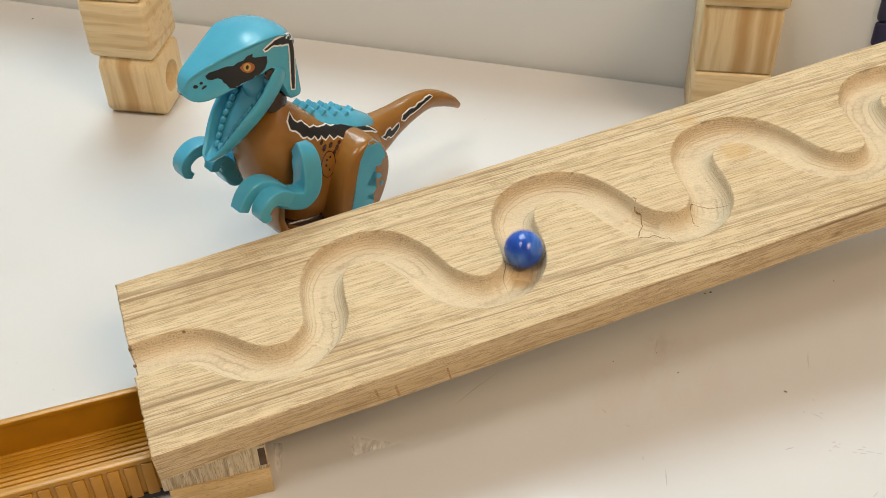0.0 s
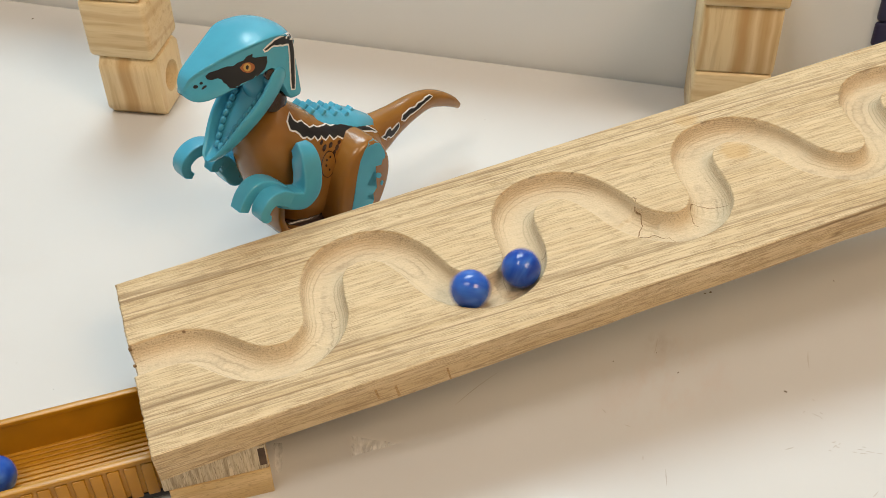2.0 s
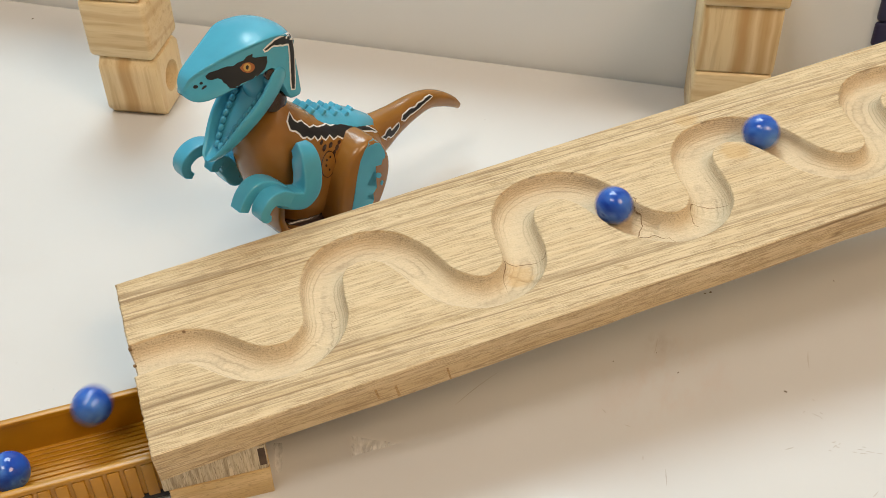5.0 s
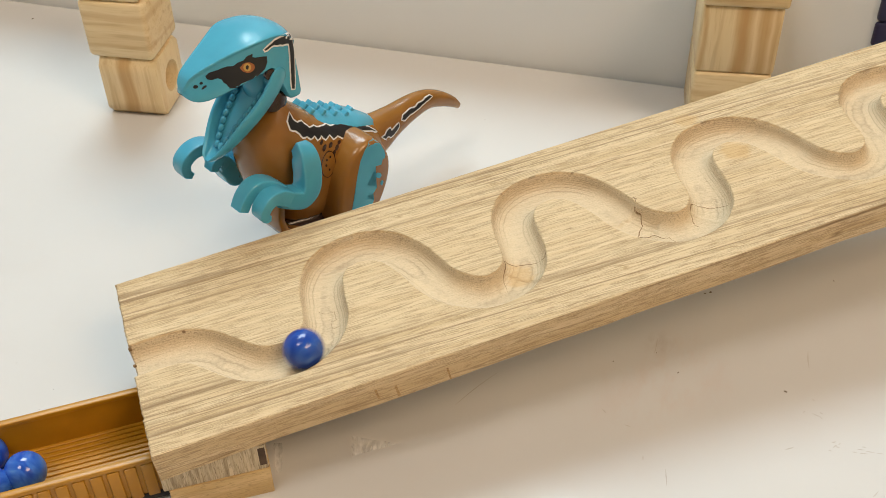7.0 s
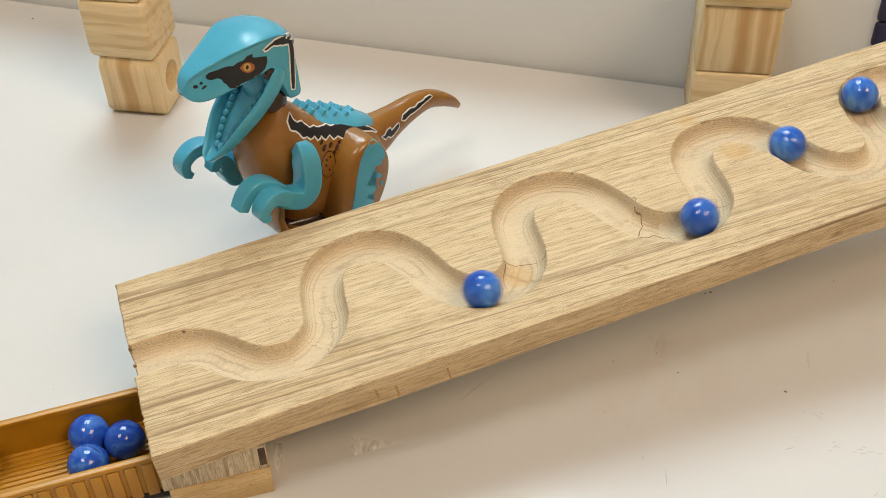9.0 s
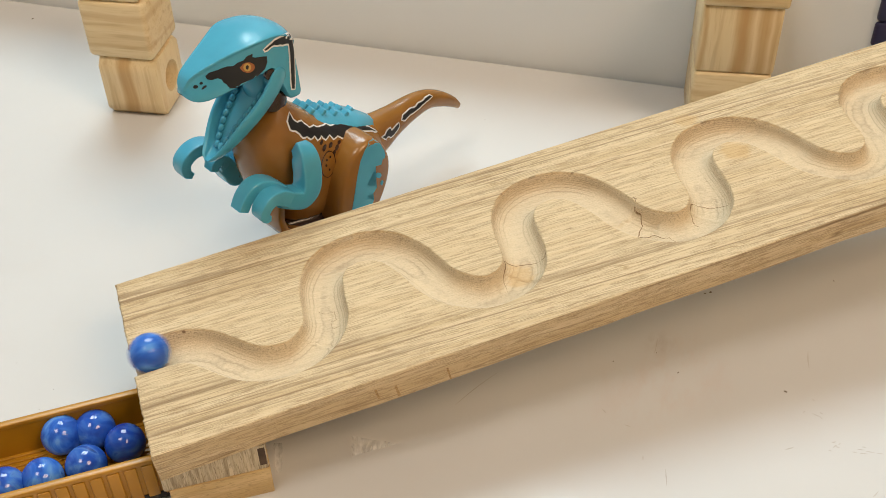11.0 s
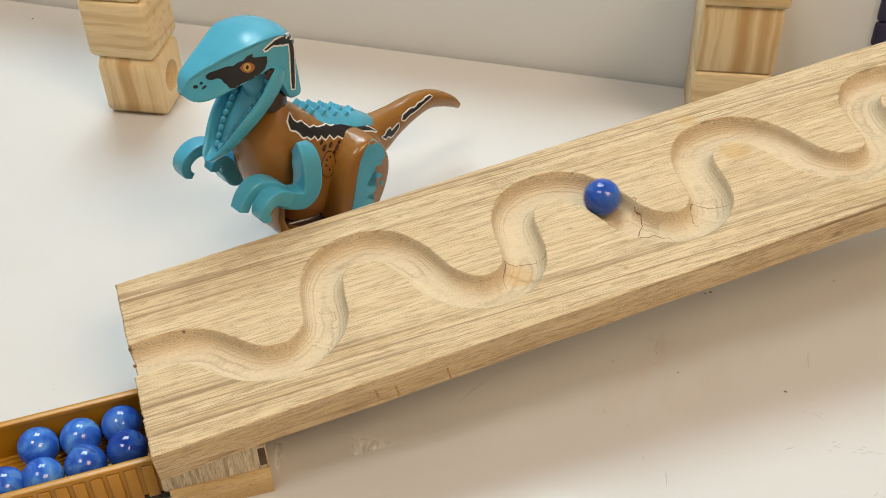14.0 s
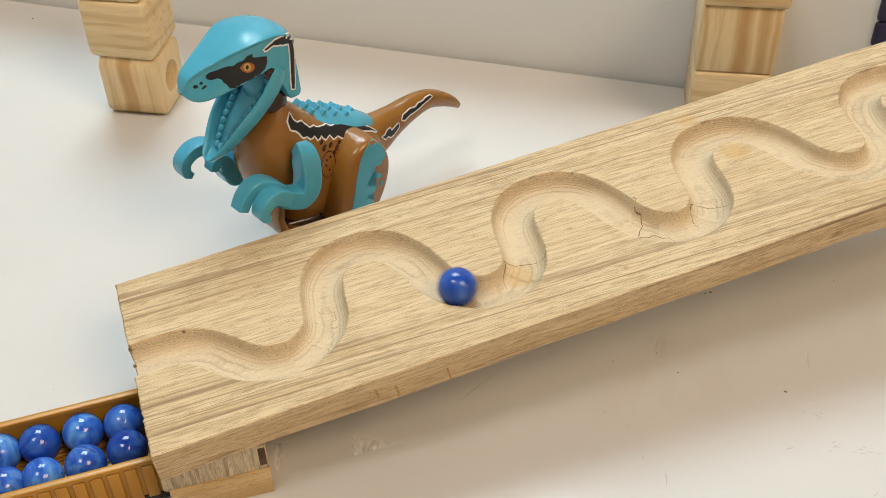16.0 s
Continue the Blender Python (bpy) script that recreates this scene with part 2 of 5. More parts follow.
# place on the ramp in mm, radius, strength, colour
GLUE, KNOT = (0.55, 0.33, 0.12), (0.16, 0.09, 0.045)
STAINS = [((22, 57.5, -1), 0.8, 0.8, KNOT), ((0, 58.5, -1), 1.5, 0.5, KNOT), ((267, 57, 0), 7.0, 0.5, GLUE), ((259, 86, 0), 6.0, 0.4, GLUE), ((156, 33, -5), 7.5, 0.5, GLUE), ((213, 42, -2), 1.3, 0.6, KNOT),
          ((211, 30, -5), 4.0, 0.4, GLUE)]

M_BOARD = board_wood()
PINE = ((0.76, 0.60, 0.345), (0.70, 0.52, 0.27), (0.42, 0.23, 0.075))
M_PINE = pine("varnished_pine", 0)
M_PINE_STRIPED = pine("striped_pine", 0, ((-0.0200, 0.0030, 0.75), (-0.0165, 0.0012, 0.5), (-0.0300, 0.0010, 0.3)))
M_PINE_BANDED = pine("banded_pine", 0, ((-0.0190, 0.0036, 0.8), (-0.0085, 0.0026, 0.7), (-0.0030, 0.0012, 0.45), (-0.0385, 0.0010, 0.5)))
M_PINE_X = pine("varnished_pine_lying", 2, ((0.0075, 0.0010, 0.35), (0.0255, 0.0018, 0.4)))
M_SUPPORT = wood("pine_offcut", (0.66, 0.49, 0.26), (0.58, 0.41, 0.19), (0.40, 0.25, 0.10), 0, 10.0, 110.0, 0.55, 1, 0.3)
M_END = wood("end_grain", (0.70, 0.60, 0.43), (0.58, 0.48, 0.32), (0.28, 0.20, 0.115), 2, 18.0, 420.0, 0.75, 1, 0.8, 4.0, 5.0, 0.75, 3.0)
M_TABLE = table_laminate()
M_WALL = wall_paint("white_wall", (0.79, 0.81, 0.81))
# tone of the unseen walls, set by how much fill they bounce
M_ROOM = wall_paint("grey_wall", (0.60, 0.575, 0.54))
M_CEIL = wall_paint("white_ceiling", (0.70, 0.69, 0.67), 0.8)
M_FLOOR = wall_paint("grey_floor", (0.40, 0.36, 0.32), 0.6)
M_TEAL = plastic("teal_plastic", (0.066, 0.35, 0.50), 0.20, 0.06)
M_BROWN = plastic("brown_plastic", (0.26, 0.115, 0.022), 0.22, 0.06)
M_DARK = plastic("dark_brown_plastic", (0.03, 0.012, 0.008), 0.25)
M_BLACK = plastic("black_print", (0.006, 0.0055, 0.007), 0.4)
M_WHITE = plastic("white_print", (0.72, 0.72, 0.70), 0.35)
M_AMBER = plastic("amber_print", (0.55, 0.34, 0.08), 0.3)
M_ORANGE = plastic("orange_print", (0.34, 0.11, 0.03), 0.3)
M_TRAY = plastic("ochre_plastic", (0.43, 0.20, 0.008), 0.35)
M_CHASSIS = plastic("black_plastic", (0.012, 0.012, 0.014), 0.4)
M_NAVY = plastic("navy_plastic", (0.022, 0.018, 0.065), 0.3)
M_GREEN = plastic("green_plastic", (0.03, 0.22, 0.04), 0.3)
M_MARBLE = marble_glass()
M_SCORCH = wood("scorched_wood", (0.54, 0.36, 0.17), (0.42, 0.26, 0.11), (0.20, 0.11, 0.045), 0, 10.0, 300.0, 0.8, 1, 0.5)
M_KNOT = plastic("dark_knot", (0.11, 0.065, 0.038), 0.8, 0.5, 0.4)
M_TAPE_GLARE = glare_tape()
M_CRACK_SHADE = plastic("crack_shadow", (0.24, 0.15, 0.075), 0.9)
M_SCUFF = plastic("grey_scuff", (0.47, 0.44, 0.40), 0.6)
M_CRUMB = plastic("dirt", (0.16, 0.125, 0.09), 0.8)


# ---- mesh helpers ----
def mesh_of(name, bm, mat, smooth=True):
    me = bpy.data.meshes.new(name)
    bmesh.ops.recalc_face_normals(bm, faces=bm.faces[:])
    bm.to_mesh(me)
    bm.free()
    me.materials.append(mat)
    if smooth:
        me.shade_smooth()
        me.set_sharp_from_angle(angle=radians(40))
    return me


def part(name, bm, mat, parent=None, label="", m=None):
    ob = new(name, mesh_of(name, bm, mat))
    if parent is not None:
        ob.parent = parent
    if m is not None:
        ob.matrix_basis = m
    return tagged(ob, label) if label else ob


def empty(name, m):
    ob = new(name)
    ob.matrix_basis = m
    return ob


def box(x0, x1, y0, y1, z0, z1, bevel=0.0, seg=2, bm=None):
    bm = bm or bmesh.new()
    got = bmesh.ops.create_cube(bm, size=1.0)["verts"]
    for v in got:
        v.co = Vector(((x0 + x1) / 2 + v.co.x * (x1 - x0), (y0 + y1) / 2 + v.co.y * (y1 - y0), (z0 + z1) / 2 + v.co.z * (z1 - z0)))
    if bevel:
        edges = list({e for v in got for e in v.link_edges})
        bmesh.ops.bevel(bm, geom=edges, offset=bevel, segments=seg, affect="EDGES", profile=0.5)
    return bm


def loft(rings, cap=True, bm=None):
    """Skin over closed rings that have the same number of points."""
    bm = bm or bmesh.new()
    rows = [[bm.verts.new(p) for p in r] for r in rings]
    n = len(rows[0])
    for a, b in zip(rows, rows[1:]):
        for i in range(n):
            bm.faces.new((a[i], a[(i + 1) % n], b[(i + 1) % n], b[i]))
    if cap:
        bm.faces.new(rows[0][::-1])
        bm.faces.new(rows[-1])
    return bm


def spline(knots, n):
    """Smooth curve through knots of any dimension, n steps between two."""
    k = [np.array(q, float) for q in knots]
    out = []
    for i in range(len(k) - 1):
        a, b, c, d = k[max(i - 1, 0)], k[i], k[i + 1], k[min(i + 2, len(k) - 1)]
        for j in range(n):
            t = j / n
            out.append(0.5 * (2 * b + (c - a) * t + (2 * a - 5 * b + 4 * c - d) * t * t + (3 * b - a - 3 * c + d) * t ** 3))
    out.append(k[-1])
    return np.array(out)


# ---- the light panels overhead, all out of view ----
def light_panel(place, size, colour):
    m, nt, bs = material("lamp_diffuser")
    bs.inputs["Base Color"].default_value = (0.9, 0.89, 0.86, 1)
    bs.inputs["Emission Color"].default_value = colour
    bs.inputs["Emission Strength"].default_value = 3.0
    lamp = empty("light_panel", Matrix.Translation(place + Vector((0, 0, 0.012))))
    tagged(lamp, "square white light panel overhead, out of view, switched on", "ceiling light", group="ceiling lights")
    h = size / 2
    part("diffuser", box(-h, h, -h, h, 0.0, 0.02), m, lamp)
    for x0, x1, y0, y1 in ((-h - 0.03, h + 0.03, -h - 0.03, -h), (-h - 0.03, h + 0.03, h, h + 0.03), (-h - 0.03, -h, -h, h), (h, h + 0.03, -h, h)):
        part("frame", box(x0, x1, y0, y1, -0.006, 0.068, 0.002), M_CEIL, lamp)


# the panel at LAMP_A is added, for the soft light from behind
light_panel(LAMP_A, 1.37, (0.73, 0.885, 0.96, 1))
light_panel(LAMP_B, 1.32, (1.0, 0.735, 0.49, 1))
light_panel(LAMP_C, 0.82, (1.0, 0.91, 0.81, 1))

# ---- the room ----
def slab(name, m, dims, mat, label, category):
    bm = box(*dims)
    ob = new(name, mesh_of(name, bm, mat, False))
    ob.matrix_basis = m
    return tagged(ob, label, category, kind="structure")


slab("partition", ROOM, (-1.1, 1.1, 0.0, 0.02, -0.75, 0.11), M_WALL, "low white panel standing behind the table", "partition")
# unseen shell round the table, added to bounce fill light
slab("wall_north", ROOM, (-3.0, 3.0, 2.5, 2.62, -0.75, 2.68), M_ROOM, "unseen plain grey wall far behind the table, added to bounce light", "wall")
slab("wall_south", ROOM, (-3.0, 3.0, -3.62, -3.5, -0.75, 2.68), M_ROOM, "unseen plain grey wall, added to bounce light", "wall")
slab("wall_west", ROOM, (-3.12, -3.0, -3.62, 2.62, -0.75, 2.68), M_ROOM, "unseen plain grey wall, added to bounce light", "wall")
slab("wall_east", ROOM, (3.0, 3.12, -3.62, 2.62, -0.75, 2.68), M_ROOM, "unseen plain grey wall, added to bounce light", "wall")
slab("floor", ROOM, (-3.12, 3.12, -3.62, 2.62, -0.85, -0.75), M_FLOOR, "plain grey floor under the table", "floor")
slab("ceiling", ROOM, (-3.12, 3.12, -3.62, 2.62, 2.68, 2.80), M_CEIL, "plain white ceiling", "ceiling")


def table():
    t = empty("table", ROOM)
    tagged(t, "white laminate table with glossy scuffed top", "table")
    part("tabletop", box(-0.95, 0.95, -0.80, -0.0024, -0.03, 0.0, 0.001, 1), M_TABLE, t)
    for x in (-0.88, 0.88):
        for y in (-0.74, -0.06):
            part("leg", box(x - 0.03, x + 0.03, y - 0.03, y + 0.03, -0.75, -0.03, 0.002, 1), M_TABLE, t)


table()

# ---- the marble ramp ----
MM = 0.001
RAMP = pose(-105.8 * MM, 255.3 * MM, 42.8 * MM, 0, -5.32, 18.78)
WIDE, THICK, LONG = 96.8, 14.0, 600.0
PITCH = 84.3
ENTRY = [(-6, 50), (0, 50), (10, 50), (20, 49), (27, 45.5), (34, 38), (42, 29.5), (52, 25), (63, 25.5), (72, 32), (76.3, 40)]
WAVE = [(77.7, 50), (80.5, 62), (87.5, 70), (98.5, 72.5), (109, 68.5), (115.5, 60), (119.5, 50), (122.5, 40), (128.5, 31), (138.5, 24.5), (149.5, 25.5), (157.3, 32), (160.6, 40)]
CENTRE = spline(ENTRY + [(a + PITCH * k, b) for k in range(6) for a, b in WAVE], 14)
ARC = np.concatenate([[0], np.cumsum(np.linalg.norm(np.diff(CENTRE, axis=0), axis=1))]) - 6.0
HALF, DEEP = 8.9, 7.1                 # half the groove's width, and its depth
STEEP = 2.25                          # how upright its sides are


def groove_distance(u, v):
    """Distance of board points to the groove's centre line, and the vector from it."""
    pts = np.stack([u.ravel(), v.ravel()], 1)
    best = np.full(len(pts), 1e9)
    away = np.zeros((len(pts), 2))
    arc = np.zeros(len(pts))
    order = np.argsort(pts[:, 0])
    for lo in range(0, len(pts), 4000):
        idx = order[lo:lo + 4000]
        p = pts[idx]
        near = (CENTRE[:, 0] > p[:, 0].min() - 22) & (CENTRE[:, 0] < p[:, 0].max() + 22)
        if not near.any():
            continue
        c = CENTRE[near]
        d = p[:, None, :] - c[None]
        q = (d ** 2).sum(2)
        k = q.argmin(1)
        best[idx] = np.sqrt(q[np.arange(len(p)), k])
        away[idx] = d[np.arange(len(p)), k]
        arc[idx] = ARC[near][k]
    return best.reshape(u.shape), away.reshape(*u.shape, 2), arc.reshape(u.shape)


# cracks on the board in mm, and their width
CRACKS = [([(210.4, 57.5), (211.6, 55.0), (212.4, 52.0), (213.2, 49.6), (214.8, 48.8), (215.0, 47.4), (213.8, 45.9), (213.2, 44.7), (214.4, 41.9), (213.1, 37.8), (210.6, 35.9), (208.8, 33.4), (211.4, 32.0), (215.0, 31.0), (217.1, 28.0), (219.7, 27.1), (221.2, 23.3)], 0.5), ([(233.6, 34.5), (232.7, 31.0), (233.1, 28.9), (234.4, 27.4)], 0.4), ([(237.2, 39.1), (240.3, 38.0), (243.3, 35.7), (246.9, 34.6), (249.7, 32.0)], 0.3), ([(237.2, 39.1), (235.0, 37.0), (233.6, 34.5)], 0.35), ([(168.8, 35.5), (164.7, 36.5), (161.0, 38.3), (156.3, 39.1), (152.2, 40.5), (151.2, 36.9), (148.7, 33.8), (147.9, 26.4)], 0.35), ([(74.4, 50.5), (76.6, 48.1), (80.7, 47.2), (80.1, 42.6), (77.7, 42.7), (77.4, 38.8), (80.5, 38.3)], 0.22)]


def ramp_board():
    rng = np.random.default_rng(3)
    us = np.concatenate([np.arange(0, 385, 0.55), np.arange(385, LONG + 0.1, 1.0)])
    vs = np.linspace(0, WIDE, 180)
    u, v = np.meshgrid(us, vs, indexing="ij")
    d, away, arc = groove_distance(u, v)
    # draw the grid onto the groove's rim, so that its edge is clean
    hold = (np.abs(d - HALF) < 0.32) & (v > 1) & (v < WIDE - 1) & (u > 0.5)
    k = np.where(hold, (HALF - d) / np.maximum(d, 1e-6), 0)
    u, v = u + away[..., 0] * k, v + away[..., 1] * k
    d = np.where(hold, HALF, d)
    inside = d < HALF
    n = np.where(inside, -DEEP * np.maximum(1 - (d / HALF) ** STEEP, 0) ** (1 / STEEP), 0.0)
    # cutter marks and patched joints in the groove
    n += np.where(inside, 0.03 * np.sin(arc * 2.1) * np.clip((HALF - d) / 3, 0, 1), 0)
    torn = np.interp(v + u, np.arange(0, LONG + WIDE + 3, 1.1), rng.normal(0, 1.1, len(np.arange(0, LONG + WIDE + 3, 1.1))))
    for at, long, deep in ((68, 14, 0.25), (210, 14, 0.75), (318, 16, 0.7), (352, 9, 0.45), (362, 12, 0.3)):
        n -= np.where(inside & (arc + torn > at) & (arc + torn < at + long), deep * np.clip((HALF - d) / 1.6, 0, 1), 0)
    # sawn, slightly uneven surface
    wob = np.interp(vs, np.linspace(0, WIDE, 50), rng.normal(0, 0.08, 50))
    n += np.where(inside, 0, wob[None, :])
    chips = np.interp(us, np.linspace(0, LONG, 420), np.maximum(rng.normal(0, 0.35, 420), 0))
    n[:, 0] -= 0.4 + chips
    n[:, 1] -= chips * 0.45
    n[:, -1] -= 0.5
    ragged = np.interp(vs, np.linspace(0, WIDE, 180), rng.normal(0, 0.2, 180))
    u[0, :] += ragged
    n[0, :] -= 0.25
    nu, nv = u.shape
    top = np.stack([u, v, n], 2).reshape(-1, 3)
    idx = np.arange(nu * nv).reshape(nu, nv)
    quads = np.stack([idx[:-1, :-1], idx[1:, :-1], idx[1:, 1:], idx[:-1, 1:]], 2).reshape(-1, 4)
    ring = np.concatenate([idx[:, 0], idx[-1, 1:], idx[-2::-1, -1], idx[0, -2:0:-1]])
    low = top[ring].copy()
    low[:, 2] = -THICK + rng.normal(0, 0.05, len(ring))
    low[:nu, 1] += 0.3 + 0.25 * np.interp(np.arange(nu), np.arange(0, nu + 40, 40), rng.normal(0, 1, len(np.arange(0, nu + 40, 40))))
    base = len(top)
    k = np.arange(len(ring))
    nxt = (k + 1) % len(ring)
    sides = np.stack([ring[nxt], ring, base + k, base + nxt], 1)
    me = bpy.data.meshes.new("marble_ramp")
    faces = quads.tolist() + sides.tolist() + [[int(base + i) for i in k[::-1]]]
    me.from_pydata((np.concatenate([top, low]) * MM).tolist(), [], faces)
    me.materials.append(M_BOARD)
    smooth = np.zeros(len(faces), bool)
    smooth[:len(quads)] = True
    me.polygons.foreach_set("use_smooth", smooth)
    me.update()
    ob = new("marble_ramp", me)
    ob.matrix_basis = RAMP
    tagged(ob, "pale sawn wooden board with a winding carved marble groove, lying sloped", "marble ramp")
    # scorched saw marks on the board's front side
    for at, high, down, wide in ((83.5, -5.6, -10.6, 0.9), (91.3, -6.8, -12.9, 1.0), (112.0, -7.0, -13.6, 0.7)):
        rows = 7
        bm = bmesh.new()
        edge = [(at + wide * (side - 0.5) + rng.normal(0, 0.07) + 0.12 * i, high + (down - high) * i / (rows - 1)) for side in (0, 1) for i in (range(rows) if side == 0 else range(rows - 1, -1, -1))]
        front = [bm.verts.new((a * MM, (0.3 * n / -THICK - 0.45) * MM, n * MM)) for a, n in edge]
        back = [bm.verts.new((a * MM, 0.6 * MM, n * MM)) for a, n in edge]
        bm.faces.new(front)
        bm.faces.new(back[::-1])
        for i in range(len(front)):
            bm.faces.new((front[i], back[i], back[(i + 1) % len(back)], front[(i + 1) % len(front)]))
        mark = new("saw_mark", mesh_of("saw_mark", bm, M_SCORCH, False))
        mark.parent = ob
        tagged(mark, "dark scorched saw mark")
    # splits in the end of the groove, their shade put on as dark boxes
    for at, high, wide in ((58.5, -1.2, 1.3), (52.0, -4.4, 0.8), (35.0, -3.0, 0.6)):
        bm = box(-0.35 * MM, 0.9 * MM, (at - wide / 2) * MM, (at + wide / 2) * MM, (high - 1.4) * MM, high * MM, 0.15 * MM, 1)
        part("end_split", bm, M_CRACK_SHADE, ob, "small split in the board's end, its shade painted dark")
    # cracks in the groove's bed, their inner shade laid on as dark strips
    tree = BVHTree.FromPolygons((top * MM).tolist(), quads.tolist())

    def bed(a, b):
        hit = tree.ray_cast(Vector((a * MM, b * MM, 0.01)), Vector((0, 0, -1)))[0]
        return hit if hit else Vector((a * MM, b * MM, 0))

    for line, wide in CRACKS:
        path = []
        for (a, b), (c, e) in zip(line, line[1:]):
            path += [(a + (c - a) * k / 4 + rng.normal(0, 0.13), b + (e - b) * k / 4 + rng.normal(0, 0.13)) for k in range(4)]
        path.append(line[-1])
        bm = bmesh.new()
        rims = []
        for i, (a, b) in enumerate(path):
            (c, e), (f, g) = path[max(i - 1, 0)], path[min(i + 1, len(path) - 1)]
            t = Vector((f - c, g - e)).normalized()
            w = wide * 0.36 * (0.25 + math.sin(math.pi * (i + 0.5) / len(path))) * rng.uniform(0.5, 1.2)
            l, r = bed(a - t.y * w, b + t.x * w), bed(a + t.y * w, b - t.x * w)
            up, down = Vector((0, 0, 0.00006)), Vector((0, 0, -0.0003))
            rims.append([bm.verts.new(p) for p in (l + up, r + up, r + down, l + down)])
        for p, q in zip(rims, rims[1:]):
            for i in range(4):
                bm.faces.new((p[i], p[(i + 1) % 4], q[(i + 1) % 4], q[i]))
        bm.faces.new(rims[0])
        bm.faces.new(rims[-1])
        crack = new("crack", mesh_of("crack", bm, M_CRACK_SHADE, False))
        crack.parent = ob
        tagged(crack, "thin crack in the groove, its shade painted as a dark strip")


ramp_board()


def offcut(name, dims, mat, m, label, bevel=0.0006):
    ob = new(name, mesh_of(name, box(*dims, bevel), mat))
    ob.matrix_basis = m
    return tagged(ob, label, "wood block")


FOOT = pose(-68.2 * MM, 271.2 * MM, 0, 0, 0, 15.0)
offcut("wood_block", (-0.0385, 0, 0, 0.055, 0, 0.0144), M_SUPPORT, FOOT, "flat pine offcut on the table under the ramp's low end")
offcut("wood_block", (-0.0405, -0.0004, 0.0006, 0.05, 0.0144, 0.0283), M_END, FOOT, "grey end-grain wood offcut wedged under the ramp's low end")
part("dark_knot", box(-0.0036, -0.0009, 0.0004, 0.004, 0.0170, 0.0268, 0.0001, 1), M_KNOT, bpy.data.objects["wood_block.001"], "dark knot at the offcut's end")
HIGH = RAMP @ Matrix.Translation((0.56, 0.02, -THICK * MM))
offcut("wood_block", (-0.02, 0.02, 0, 0.055, 0, HIGH.translation.z - 0.0022), M_PINE, pose(HIGH.translation.x, HIGH.translation.y, 0, 0, 0, 18.78),
       "tall pine block holding up the ramp's high end")


# ---- block towers ----
def toy_block(m, sx, sy, sz, mat, label, hole=False, bevel=0.0022):
    """A rounded wooden building block; hole: bored through along x."""
    bm = bmesh.new()
    if not hole:
        box(-sx, 0, 0, sy, 0, sz, bevel, 3, bm)
    else:
        r, n = 0.0085, 24
        cy, cz = sy / 2, sz / 2
        square, circle = [], []
        for i in range(n):
            a = 2 * math.pi * (i + 0.5) / n
            c, s = math.cos(a), math.sin(a)
            k = 1 / max(abs(c), abs(s))
            square.append((cy + (sy / 2) * c * k, cz + (sz / 2) * s * k))
            circle.append((cy + r * c, cz + r * s))
        shrink = lambda pts, e: [(cy + (y - cy) * (1 - 2 * e / sy), cz + (z - cz) * (1 - 2 * e / sz)) for y, z in pts]
        e = bevel
        rows = [[(-sx + 0.004, y, z) for y, z in circle], [(-sx, y + (y - cy) * 0.06, z + (z - cz) * 0.06) for y, z in circle]]
        rows += [[(-sx, y, z) for y, z in shrink(square, e)], [(-sx + e * 0.3, y, z) for y, z in shrink(square, e * 0.3)], [(-sx + e, y, z) for y, z in square]]
        rows += [[(-e, y, z) for y, z in square], [(-e * 0.3, y, z) for y, z in shrink(square, e * 0.3)], [(0, y, z) for y, z in shrink(square, e)]]
        rows += [[(0, y + (y - cy) * 0.06, z + (z - cz) * 0.06) for y, z in circle], [(-0.001, y, z) for y, z in circle]]
        loft(rows + [rows[0]], False, bm)
        bmesh.ops.remove_doubles(bm, verts=bm.verts[:], dist=1e-6)
    ob = new("toy_block", mesh_of("toy_block", bm, mat))
    ob.matrix_basis = m
    return tagged(ob, label, "toy block", group="wooden toy blocks")


